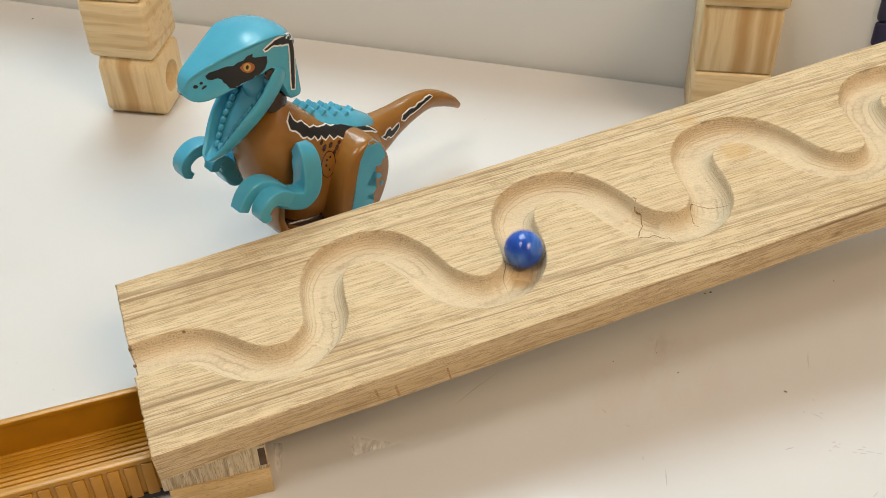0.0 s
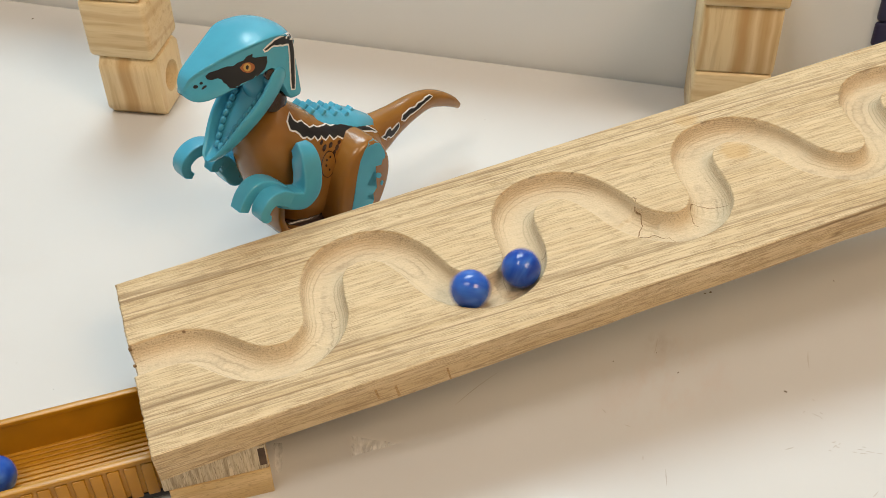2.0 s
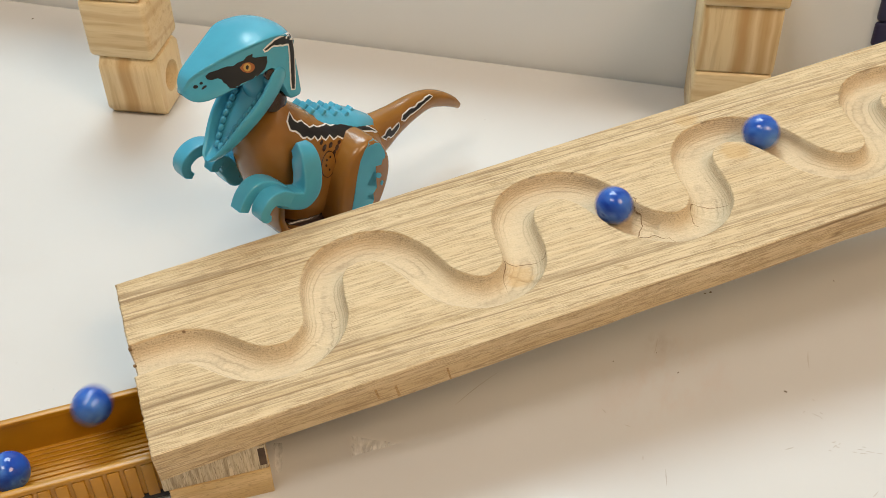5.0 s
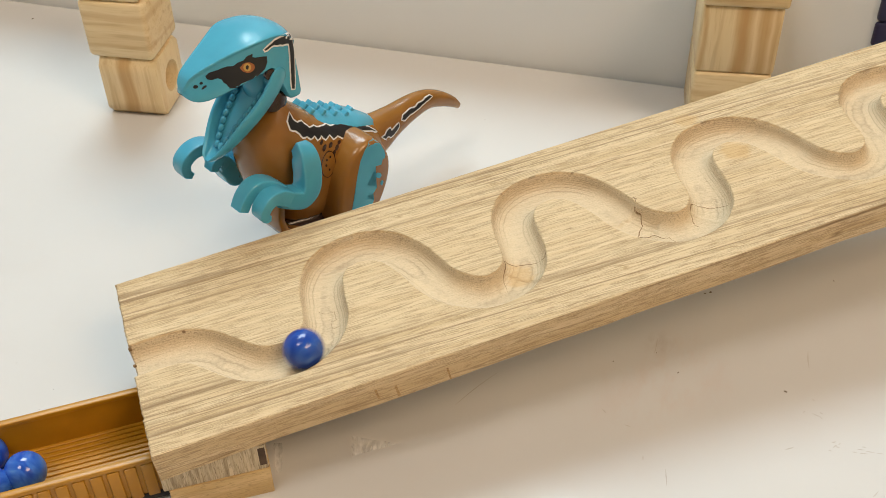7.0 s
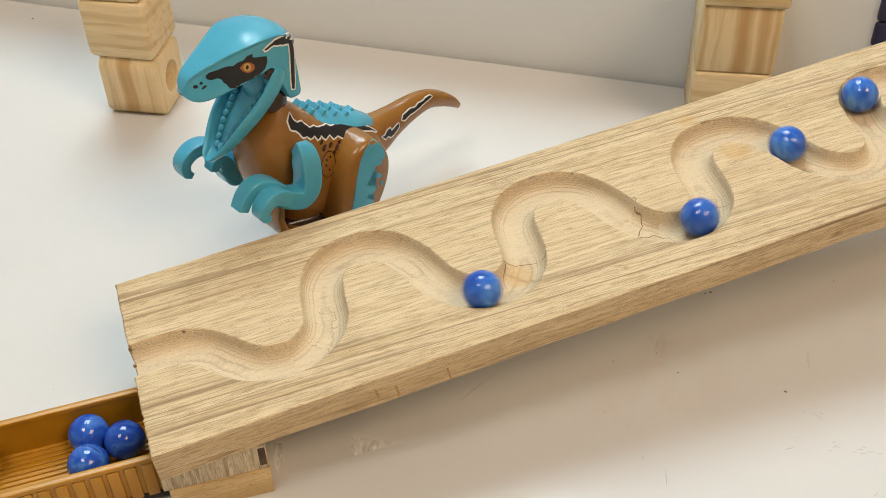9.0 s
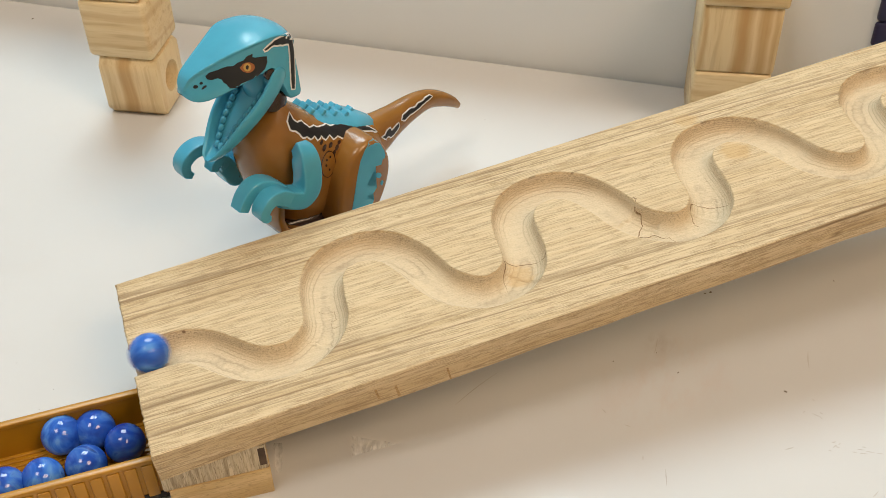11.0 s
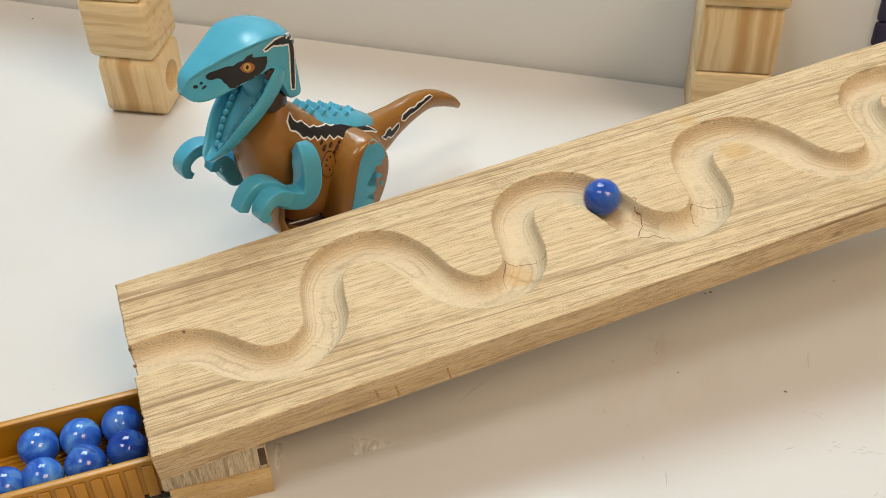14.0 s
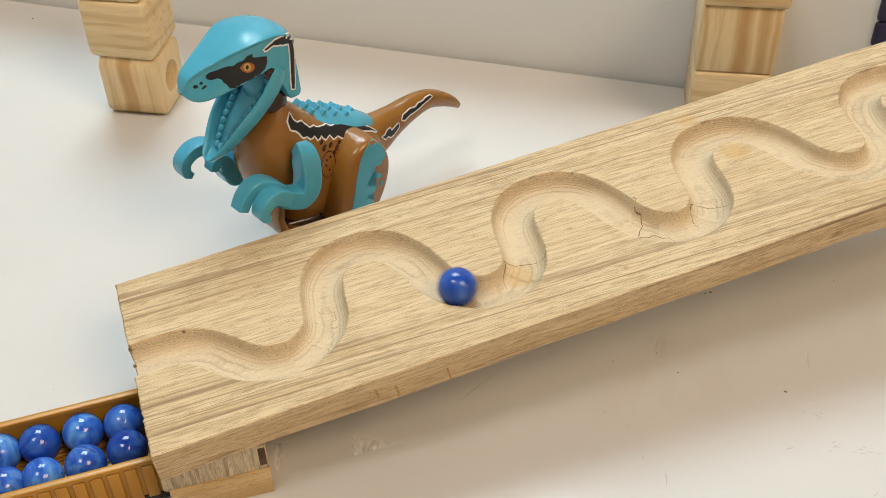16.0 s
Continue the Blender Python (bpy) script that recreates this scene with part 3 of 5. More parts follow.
def towers():
    a = -10.5
    toy_block(pose(-153.4 * MM, 530.0 * MM, 0, 0, 0, a), 0.0345, 0.0345, 0.0363, M_PINE_STRIPED, "pine toy block with a bored round hole, bottom of a stack", True)
    toy_block(pose(-154.2 * MM, 530.8 * MM, 0.0363, 0, 0, a - 1.5), 0.0375, 0.036, 0.0345, M_PINE_X, "pine toy block with a knot, in the middle of a stack", bevel=0.003)
    toy_block(pose(-156.0 * MM, 532.3 * MM, 0.0708, 0, 0, a), 0.0345, 0.0345, 0.0345, M_PINE, "pine toy block on top of a stack")
    b = -9.0
    toy_block(pose(173.0 * MM, 496.2 * MM, 0, 0, 0, b), 0.040, 0.042, 0.039, M_PINE_X, "pine toy block standing on the table behind the ramp")
    toy_block(pose(173.5 * MM, 496.6 * MM, 0.039, 0, 0, b), 0.0405, 0.042, 0.039, M_PINE_BANDED, "pine toy block with dark stripes and dents, in a stack")
    toy_block(pose(175.0 * MM, 494.8 * MM, 0.078, 0, 0, b), 0.0425, 0.045, 0.012, M_PINE_X, "flat pine toy block capping a stack")
    z = 0.0
    for i, mat in enumerate((M_NAVY, M_NAVY, M_GREEN, M_NAVY, M_NAVY, M_NAVY)):
        h = 0.0152 if mat is not M_GREEN else 0.0090
        bm = box(0, 0.036, 0, 0.036, 0, h - 0.0002, 0.0022, 3)
        for sx in (0.009, 0.027):
            for sy in (0.009, 0.027):
                g = bmesh.ops.create_cone(bm, cap_ends=True, segments=16, radius1=0.0045, radius2=0.0045, depth=0.003)["verts"]
                bmesh.ops.translate(bm, verts=g, vec=(sx, sy, h - 0.0035 if i < 5 else h + 0.0012))
        ob = new("plastic_brick", mesh_of("plastic_brick", bm, mat))
        ob.matrix_basis = pose((231 + (1.5 if i == 5 else 0)) * MM, 521 * MM, z, 0, 0, -12)
        tagged(ob, "green plastic building brick in a dark stack" if mat is M_GREEN else "dark navy plastic building brick in a stack", "toy brick", group="plastic bricks")
        z += h


towers()

# ---- the wagon that catches the marbles ----
TRAY = pose(-112.3 * MM, 270.1 * MM, 0, 0, 0, 17.4)   # the rim's corner under the ramp; x runs along the wagon


def wagon():
    w = empty("toy_wagon", TRAY)
    tagged(w, "ochre plastic toy train wagon with ribbed sides catching marbles", "toy wagon")
    x0, x1, y0, y1, z0, z1, t = -0.150, 0.020, 0.0, 0.0372, 0.0052, 0.0250, 0.0016
    floor = part("floor_panel", box(x0, x1, y0, y1, z0, 0.0061), M_TRAY, w)
    ridge = mesh_of("floor_ridge", box(x0 + t, x1 - t, 0, 0.0017, 0.0058, 0.0068, 0.0003, 1), M_TRAY)
    for i in range(14):                       # ridges that run along the floor
        r = new("floor_ridge", ridge)
        r.parent, r.matrix_basis = floor, pose(0, y0 + t + 0.0012 + i * 0.00242, 0)
    for name, ya, yb, out in (("side_wall", y0, y0 + t, -1), ("side_wall", y1 - t, y1, 1)):
        s = part(name, box(x0, x1, ya, yb, z0, z1 - 0.001), M_TRAY, w)
        part("rim", box(x0 - 0.0006, x1 + 0.0006, ya - 0.0007, yb + 0.0007, z1 - 0.0024, z1, 0.0006), M_TRAY, s)
        n = 27
        for k in range(n):
            x = x0 + 0.003 + (x1 - x0 - 0.006) * k / (n - 1)
            y = ya if out < 0 else yb
            part("rib", box(x - 0.0023, x + 0.0023, min(y, y + out * 0.0011), max(y, y + out * 0.0011), z0 - 0.0008, z1 - 0.0025, 0.0006, 2), M_TRAY, s)
    for xa, xb in ((x0 + 0.0001, x0 + t), (x1 - t, x1 - 0.0001)):
        part("end_wall", box(xa, xb, y0 + t, y1 - t, z0, z1 - 0.0005, 0.0004, 1), M_TRAY, w)
    part("chassis", box(x0 + 0.006, x1 - 0.002, -0.0005, y1 - 0.001, 0.0012, 0.0051, 0.0006), M_CHASSIS, w)
    for x in (x0 + 0.03, x1 - 0.012):
        for y in (0.0015, y1 - 0.0065):
            bm = bmesh.new()
            g = bmesh.ops.create_cone(bm, cap_ends=True, segments=20, radius1=0.0038, radius2=0.0038, depth=0.005)["verts"]
            bmesh.ops.rotate(bm, verts=g, cent=(0, 0, 0), matrix=Matrix.Rotation(math.pi / 2, 3, "X"))
            bmesh.ops.translate(bm, verts=g, vec=(x, y + 0.0025, 0.0038))
            part("wheel", bm, M_CHASSIS, w)
    part("coupling", box(x1 - 0.004, x1 + 0.013, -0.0008, 0.030, 0.0004, 0.0062, 0.001), M_CHASSIS, w)
    return w


WAGON = wagon()

# ---- the marbles ----
R_BALL = 8.0
SPEED = 268.0                               # along the groove, mm a second


def on_groove(s):
    """Centre of a marble that has s mm of groove before it."""
    u, v = np.interp(s, ARC, CENTRE[:, 0]), np.interp(s, ARC, CENTRE[:, 1])
    return RAMP @ Vector((u * MM, v * MM, (R_BALL - DEEP + 0.1) * MM))


# per marble: its run (seconds, mm of groove left), and where it comes to lie (seconds, x, y, z in mm)
RUNS = [
    [(0.0, 233.0), (0.1, 206.1), (0.2, 178.0), (0.3, 154.4), (0.4, 129.7), (0.5, 102.1), (0.6, 77.8), (0.7, 50.8), (0.8, 23.5)],
    [(0.6, 558.3), (0.7, 533.6), (0.8, 506.3), (0.9, 480.0), (1.0, 454.8), (1.1, 429.8), (1.2, 403.7), (1.3, 377.4), (1.4, 350.2), (1.5, 322.7), (1.6, 296.9), (1.7, 274.9), (1.8, 248.8), (1.9, 221.5), (2.0, 196.8), (2.1, 170.0), (2.2, 145.4), (2.3, 121.2), (2.4, 93.2), (2.5, 65.1), (2.6, 38.1), (2.7, 14.5)],
    [(0.7, 560.7), (0.8, 536.8), (0.9, 509.3), (1.0, 483.5), (1.1, 455.5), (1.2, 430.2), (1.3, 405.1), (1.4, 377.2), (1.5, 349.9), (1.6, 321.9), (1.7, 297.5), (1.8, 273.6), (1.9, 246.9), (2.0, 221.8), (2.1, 195.5), (2.2, 169.0), (2.3, 146.9), (2.4, 121.2), (2.5, 91.7), (2.6, 64.5), (2.7, 39.7), (2.8, 14.5)],
    [(2.1, 562.3), (2.2, 543.7), (2.3, 522.7), (2.4, 496.7), (2.5, 471.3), (2.6, 446.5), (2.7, 425.5), (2.8, 402.0), (2.9, 375.5), (3.0, 353.0), (3.1, 326.2), (3.2, 301.1), (3.3, 276.4), (3.4, 252.8), (3.5, 225.7), (3.6, 199.1), (3.7, 176.1), (3.8, 153.6), (3.9, 129.4), (4.0, 104.4), (4.1, 83.0), (4.2, 57.9)],
    [(2.3, 555.0), (2.4, 528.4), (2.5, 500.6), (2.6, 472.4), (2.7, 448.4), (2.8, 424.1), (2.9, 398.2), (3.0, 372.0), (3.1, 344.5), (3.2, 316.9), (3.3, 295.1), (3.4, 276.9), (3.5, 252.6), (3.6, 227.1), (3.7, 204.8), (3.8, 178.9), (3.9, 154.6), (4.0, 130.5), (4.1, 105.7), (4.2, 79.4)],
    [(2.8, 557.5), (2.9, 531.8), (3.0, 507.3), (3.1, 479.8), (3.2, 451.8), (3.3, 428.2), (3.4, 406.4), (3.5, 380.6), (3.6, 355.5), (3.7, 331.6), (3.8, 304.5), (3.9, 280.1), (4.0, 254.1), (4.1, 229.5), (4.2, 203.5)],
    [(4.1, 555.0), (4.2, 528.7)],
    [(6.3, 91.1), (6.4, 67.4), (6.5, 43.2), (6.6, 18.1)],
    [(6.3, 250.9), (6.4, 224.2), (6.5, 199.5), (6.6, 173.1), (6.7, 149.4), (6.8, 126.4), (6.9, 99.7), (7.0, 72.7), (7.1, 45.8), (7.2, 22.4)],
    [(7.6, 559.9), (7.7, 538.7), (7.8, 514.4), (7.9, 487.7), (8.0, 459.0), (8.1, 432.8), (8.2, 408.7), (8.3, 383.8), (8.4, 357.6), (8.5, 332.2), (8.6, 305.6), (8.7, 280.0), (8.8, 252.9), (8.9, 229.0), (9.0, 201.6), (9.1, 173.7), (9.2, 151.6)],
    [(8.2, 561.5), (8.3, 539.9), (8.4, 514.3), (8.5, 490.3), (8.6, 461.8), (8.7, 434.1), (8.8, 407.5), (8.9, 381.6), (9.0, 354.2), (9.1, 326.5), (9.2, 302.8)],
    [(8.6, 557.5), (8.7, 533.1), (8.8, 505.0), (8.9, 480.6), (9.0, 453.1), (9.1, 428.2), (9.2, 405.9)],
    [(8.9, 562.3), (9.0, 542.4), (9.1, 514.7), (9.2, 489.9)],
    [(13.0, 561.5), (13.1, 539.9), (13.2, 514.2), (13.3, 489.5), (13.4, 460.7), (13.5, 434.1), (13.6, 409.3), (13.7, 386.0), (13.8, 359.8), (13.9, 331.3), (14.0, 307.1), (14.1, 281.9), (14.2, 254.4), (14.3, 226.9), (14.4, 201.9), (14.5, 174.3), (14.6, 148.7), (14.7, 126.7), (14.8, 99.9), (14.9, 73.9), (15.0, 48.7), (15.1, 21.8)],
    [(14.6, 549.3), (14.7, 527.3), (14.8, 499.0), (14.9, 472.0), (15.0, 447.7), (15.1, 423.1), (15.2, 396.3), (15.3, 369.0), (15.4, 345.2), (15.5, 317.9), (15.6, 293.3), (15.7, 270.6), (15.8, 243.6), (15.9, 218.0), (16.0, 191.4)],
]
RESTS = [
    [(0.9, -128.1, 300.5, 39.4), (0.96, -139.0, 291.0, 15.0), (1.0, -147.5, 280.0, 15.0), (1.1, -175.9, 271.1, 15.0), (1.45, -242.0, 254.0, 15.0), (2.0, -173.3, 270.7, 15.0), (2.5, -146.4, 275.0, 15.0), (2.8, -132.2, 281.3, 15.0), (2.9, -125.6, 279.6, 15.0), (3.0, -129.7, 277.3, 15.0), (3.1, -135.3, 277.1, 15.0), (3.5, -152.8, 282.0, 15.0), (4.0, -157.1, 276.4, 15.0), (4.2, -155.1, 275.0, 15.0), (5.2, -172.0, 272.0, 15.0), (6.3, -164.5, 285.2, 15.0), (6.4, -167.7, 283.2, 15.0), (6.5, -177.7, 282.4, 15.0), (7.5, -181.0, 279.0, 15.0), (8.5, -179.6, 278.9, 15.0), (10.2, -190.5, 276.5, 15.0)],
    [(2.8, -138.4, 297.0, 25.4), (2.84, -147.0, 290.0, 15.0), (2.9, -177.0, 270.1, 15.0), (3.15, -243.5, 249.0, 15.0)],
    [(2.9, -138.8, 296.8, 25.7), (2.94, -145.0, 290.0, 15.0), (3.0, -158.9, 277.9, 15.0), (3.3, -238.5, 265.5, 15.0)],
    [(4.46, -140.0, 297.0, 24.0), (4.5, -150.0, 290.0, 15.0), (4.9, -228.0, 244.5, 15.0)],
    [(4.54, -140.0, 297.0, 24.0), (4.6, -150.0, 290.0, 15.0), (5.0, -223.0, 260.5, 15.0)],
    [(5.0, -140.0, 297.0, 24.0), (5.06, -150.0, 290.0, 15.0), (5.5, -212.5, 240.0, 15.0)],
    [(6.3, -132.7, 299.0, 35.0), (6.34, -142.0, 291.0, 16.0), (6.4, -153.9, 273.5, 15.0), (6.5, -164.5, 267.0, 15.0), (6.7, -175.6, 265.0, 15.0), (7.0, -173.3, 264.9, 15.0), (7.3, -177.0, 265.0, 15.0), (7.5, -171.6, 266.5, 15.0), (7.6, -164.6, 265.3, 15.0), (7.8, -154.0, 272.8, 15.0), (8.0, -142.8, 276.6, 15.0), (8.5, -138.5, 275.1, 15.0), (11.3, -139.6, 274.8, 15.0)],
    [(6.7, -133.5, 298.7, 33.6), (6.75, -142.0, 291.0, 15.0), (6.8, -153.9, 280.6, 15.0), (7.0, -162.3, 272.4, 15.0), (7.2, -160.6, 274.4, 15.0), (7.3, -155.2, 275.3, 15.0), (7.4, -164.2, 275.3, 15.0), (7.5, -162.4, 279.4, 15.0), (7.7, -154.5, 286.3, 15.0), (8.0, -143.9, 293.0, 15.0), (8.5, -142.3, 289.6, 15.0), (11.3, -139.5, 292.8, 15.0), (11.5, -131.0, 295.5, 15.0), (12.0, -133.7, 294.1, 15.0), (12.5, -130.7, 293.6, 15.0), (15.2, -128.9, 295.1, 15.0)],
    [(7.3, -127.0, 300.9, 41.0), (7.37, -130.0, 290.0, 15.0), (7.4, -131.9, 282.7, 15.0), (7.5, -126.8, 281.4, 15.0), (7.7, -130.6, 281.9, 15.0), (8.0, -127.5, 289.4, 15.0), (8.5, -127.0, 286.9, 15.0), (11.3, -126.3, 284.7, 15.0), (11.5, -124.9, 281.7, 15.0)],
    [(9.82, -140.0, 297.0, 24.0), (9.86, -148.0, 290.0, 15.0), (10.1, -160.0, 277.0, 15.0), (10.7, -154.7, 269.1, 15.0)],
    [(10.38, -140.0, 297.0, 24.0), (10.44, -152.0, 290.0, 15.0), (10.8, -168.0, 265.1, 15.0)],
    [(10.78, -140.0, 297.0, 24.0), (10.84, -150.0, 290.0, 17.0), (11.3, -155.4, 286.7, 15.0), (11.5, -154.1, 284.9, 15.0), (12.0, -149.7, 286.9, 15.0), (12.5, -145.3, 287.5, 15.0), (15.2, -144.1, 288.9, 15.0), (15.5, -144.3, 291.1, 15.0)],
    [(11.08, -140.0, 297.0, 26.0), (11.18, -155.0, 290.0, 28.0), (11.3, -169.3, 281.8, 15.0), (11.5, -174.5, 282.0, 15.0), (12.0, -165.1, 282.0, 15.0), (12.5, -161.0, 284.0, 15.0), (15.3, -159.8, 284.7, 15.0), (15.4, -165.1, 283.1, 15.0), (15.5, -174.4, 281.6, 15.0)],
    [(15.2, -128.5, 300.4, 40.0), (15.3, -145.2, 285.0, 32.0), (15.4, -154.3, 287.5, 26.0), (15.5, -160.1, 285.8, 15.0)],
    [(17.0, -140.0, 297.0, 24.0)],
]


def marble_mesh():
    bm = bmesh.new()
    bmesh.ops.create_uvsphere(bm, u_segments=40, v_segments=24, radius=R_BALL * MM)
    return mesh_of("marble", bm, M_MARBLE)


def marbles():
    me = marble_mesh()
    made = []
    for i in range(len(RUNS)):
        ob = new("marble", me)
        tagged(ob, "glossy blue glass marble with pale swirls, rolling down the ramp", "marble", group="blue glass marbles")
        made.append(ob)
    return made


MARBLES = marbles()


def marble_rows(i):
    run, rest = RUNS[i], RESTS[i]
    ts, ss = [t for t, s in run], [s for t, s in run]
    wait = 720.0 + (R_BALL * 2 + 0.6) * (i - 1)             # its place in the queue up the ramp
    rows, turn, last, held = [], Matrix.Identity(3), None, None
    leave = ts[0] - (wait - ss[0]) / SPEED if ts[0] > 0.01 else -1
    drop = ts[-1] + max(ss[-1], 0) / SPEED
    knots = [(drop, *(on_groove(0.0) / MM))] + list(rest)
    kt = [k[0] for k in knots]
    total = frame(16.0)
    for f in range(1, total + 1):
        t = (f - 1) / FPS
        if t <= leave:
            p = on_groove(wait)
        elif t < ts[0]:
            p = on_groove(ss[0] + SPEED * (ts[0] - t))
        elif t <= ts[-1]:
            p = on_groove(float(np.interp(t, ts, ss)))
        elif t < drop:
            p = on_groove(ss[-1] - SPEED * (t - ts[-1]))
        else:
            p = Vector([float(np.interp(t, kt, [k[j] for k in knots])) * MM for j in (1, 2, 3)])
        still = last is not None and (p - last).length < 2e-6
        if last is not None and not still:
            way = p - last
            flat = Vector((way.x, way.y, 0))
            if flat.length > 1e-7:
                angle = min(flat.length / (R_BALL * MM), 1.3)
                turn = Matrix.Rotation(angle, 3, Vector((0, 0, 1)).cross(flat).normalized()) @ turn
        last = p
        m = Matrix.Translation(p) @ turn.to_4x4()
        if still and f < total:
            held = (t, m)
            continue
        if held:
            rows.append(held)
            held = None
        rows.append((t, m))
    return rows


def motions():
    def shifted(d):
        return TRAY @ Matrix.Translation((0, -d * MM, 0))
    walk(WAGON, [(0.0, shifted(0)), (0.9, shifted(0)), (1.0, shifted(0.4)), (1.5, shifted(0.15)), (2.8, shifted(0.15)), (3.0, shifted(0.6)), (9.2, shifted(0.6)),
                 (10.8, shifted(1.2)), (16.0, shifted(1.3))])
    for i, ob in enumerate(MARBLES):
        walk(ob, marble_rows(i))

# ---- the toy dinosaur: x forward, y to its left, z up, in mm ----
GROWN = 1.06
DINO = pose(-53 * MM, 436.7 * MM, -21.7 * MM, 0, 0, 223) @ Matrix.Scale(GROWN, 4)


def ring_spline(pts, n=4):
    """A closed smooth ring through the given points."""
    k = [np.array(p, float) for p in pts]
    m = len(k)
    out = []
    for i in range(m):
        a, b, c, d = k[i - 1], k[i], k[(i + 1) % m], k[(i + 2) % m]
        for j in range(n):
            t = j / n
            out.append(0.5 * (2 * b + (c - a) * t + (2 * a - 5 * b + 4 * c - d) * t * t + (3 * b - a - 3 * c + d) * t ** 3))
    return out


def loft_mm(rings):
    return loft([[Vector(p) * MM for p in r] for r in rings])


def body_of(sections, steps=5, n=36, power=2.4):
    """A body skinned over sections (top a, top c, bottom a, bottom c, half width)."""
    rings = []
    for ta, tc, ba, bc, hw in spline(sections, steps):
        mid, up = np.array([(ta + ba) / 2, (tc + bc) / 2]), np.array([(ta - ba) / 2, (tc - bc) / 2])
        ring = []
        for i in range(n):
            t = 2 * math.pi * i / n
            x, y = math.cos(t), math.sin(t)
            x, y = math.copysign(abs(x) ** (2 / power), x), math.copysign(abs(y) ** (2 / power), y)
            p = mid + up * y
            ring.append((p[0], hw * x, p[1]))
        rings.append(ring)
    return loft_mm(rings)


def limb(path, steps=5, n=28, power=6.0):
    """A limb along (a, b, c, half width across, half thickness); the width lies along b."""
    rows = spline(path, steps)
    rings = []
    for i, r in enumerate(rows):
        nxt, prv = rows[min(i + 1, len(rows) - 1)][:3], rows[max(i - 1, 0)][:3]
        d = Vector(nxt - prv).normalized()
        side = Vector((0, 1, 0)) - d * d.y
        side.normalize()
        up = d.cross(side)
        ring = []
        for j in range(n):
            t = 2 * math.pi * j / n
            x, y = math.cos(t), math.sin(t)
            x, y = math.copysign(abs(x) ** (2 / power), x), math.copysign(abs(y) ** (2 / power), y)
            ring.append(Vector(r[:3]) + side * (x * r[3]) + up * (y * r[4]))
        rings.append(ring)
    return loft_mm(rings)


def disc_limb(outer, b0, b1, n=40, round_=5.0):
    """A rounded flat limb: an outline in (a, c) given width from b0 to b1."""
    pts = ring_spline(outer, max(2, n // len(outer)))
    ca, cc = sum(p[0] for p in pts) / len(pts), sum(p[1] for p in pts) / len(pts)
    s = 1 if b1 > b0 else -1
    rings = []
    for b, k in ((b0, 0.0), (b1 - s * round_, 0.0), (b1 - s * round_ * 0.45, 0.35), (b1 - s * round_ * 0.12, 1.1), (b1, 2.2)):
        ring = []
        for a, c in pts:
            d = math.hypot(a - ca, c - cc)
            f = (d - k) / d
            ring.append((ca + (a - ca) * f, b, cc + (c - cc) * f))
        rings.append(ring)
    return loft_mm(rings)


def head_mesh():
    # a, top, brow half width and height, lower half width and height
    secs = [(15.0, 123.5, 2.5, 120.5, 2.5, 112), (16.2, 129, 6.0, 125.8, 6.2, 107.5), (18.4, 133.2, 9.2, 130.4, 10.0, 105.2), (21.8, 136.0, 10.3, 133.6, 11.2, 105), (25, 137.7, 10.9, 135.3, 11.3, 106.6), (28, 138.6, 11.4, 136.4, 11.6, 114.5),
            (31, 139.0, 11.7, 137.0, 11.6, 122.8), (36, 138.9, 12.0, 137.5, 11.4, 122.8), (41, 138.0, 11.5, 137.3, 10.8, 122.0), (48, 135.9, 8.8, 135.5, 9.8, 120.9), (54, 133.9, 6.7, 133.6, 8.5, 119.8), (60, 131.7, 4.7, 131.4, 7.0, 119.3),
            (63.8, 129.8, 3.5, 129.5, 5.6, 120.0), (65.8, 127.3, 2.6, 127.0, 3.9, 121.3), (66.8, 124.9, 1.4, 124.6, 1.7, 122.5)]
    rings = []
    for a, top, wb, cb, wl, cl in spline(secs, 6):
        mid, dome = (cb + cl) / 2, top - cb
        ctrl = [(wl * 0.93, cl), (wl, cl + (mid - cl) * 0.35), (wb * 0.46 + wl * 0.5, mid), (wb * 0.90 + wl * 0.04, cb - 2.2), (wb, cb - 0.45), (wb * 0.96, cb + 0.2), (wb * 0.80, cb + dome * 0.42), (wb * 0.42, cb + dome * 0.86), (0, top), (-wb * 0.42, cb + dome * 0.86), (-wb * 0.80, cb + dome * 0.42), (-wb * 0.96, cb + 0.2),
                (-wb, cb - 0.45), (-wb * 0.90 - wl * 0.04, cb - 2.2), (-wb * 0.46 - wl * 0.5, mid), (-wl, cl + (mid - cl) * 0.35), (-wl * 0.93, cl), (0, cl + 0.4)]
        rings.append([(a, b, c) for b, c in ring_spline(ctrl, 5)])
    return loft_mm(rings)


JAW = [(-5.2, 11.2, 1.4, -1.6), (-4.2, 12.3, 3.4, -3.6), (0, 12.9, 4.4, -4.9), (8, 12.4, 3.4, -5.0), (16, 11.3, 3.9, -4.4), (24, 9.8, 4.9, -2.9), (31, 8.0, 4.8, -1.4), (37, 5.7, 4.7, 0.2), (41, 3.4, 4.8, 1.8), (42.8, 1.6, 4.2, 2.8)]


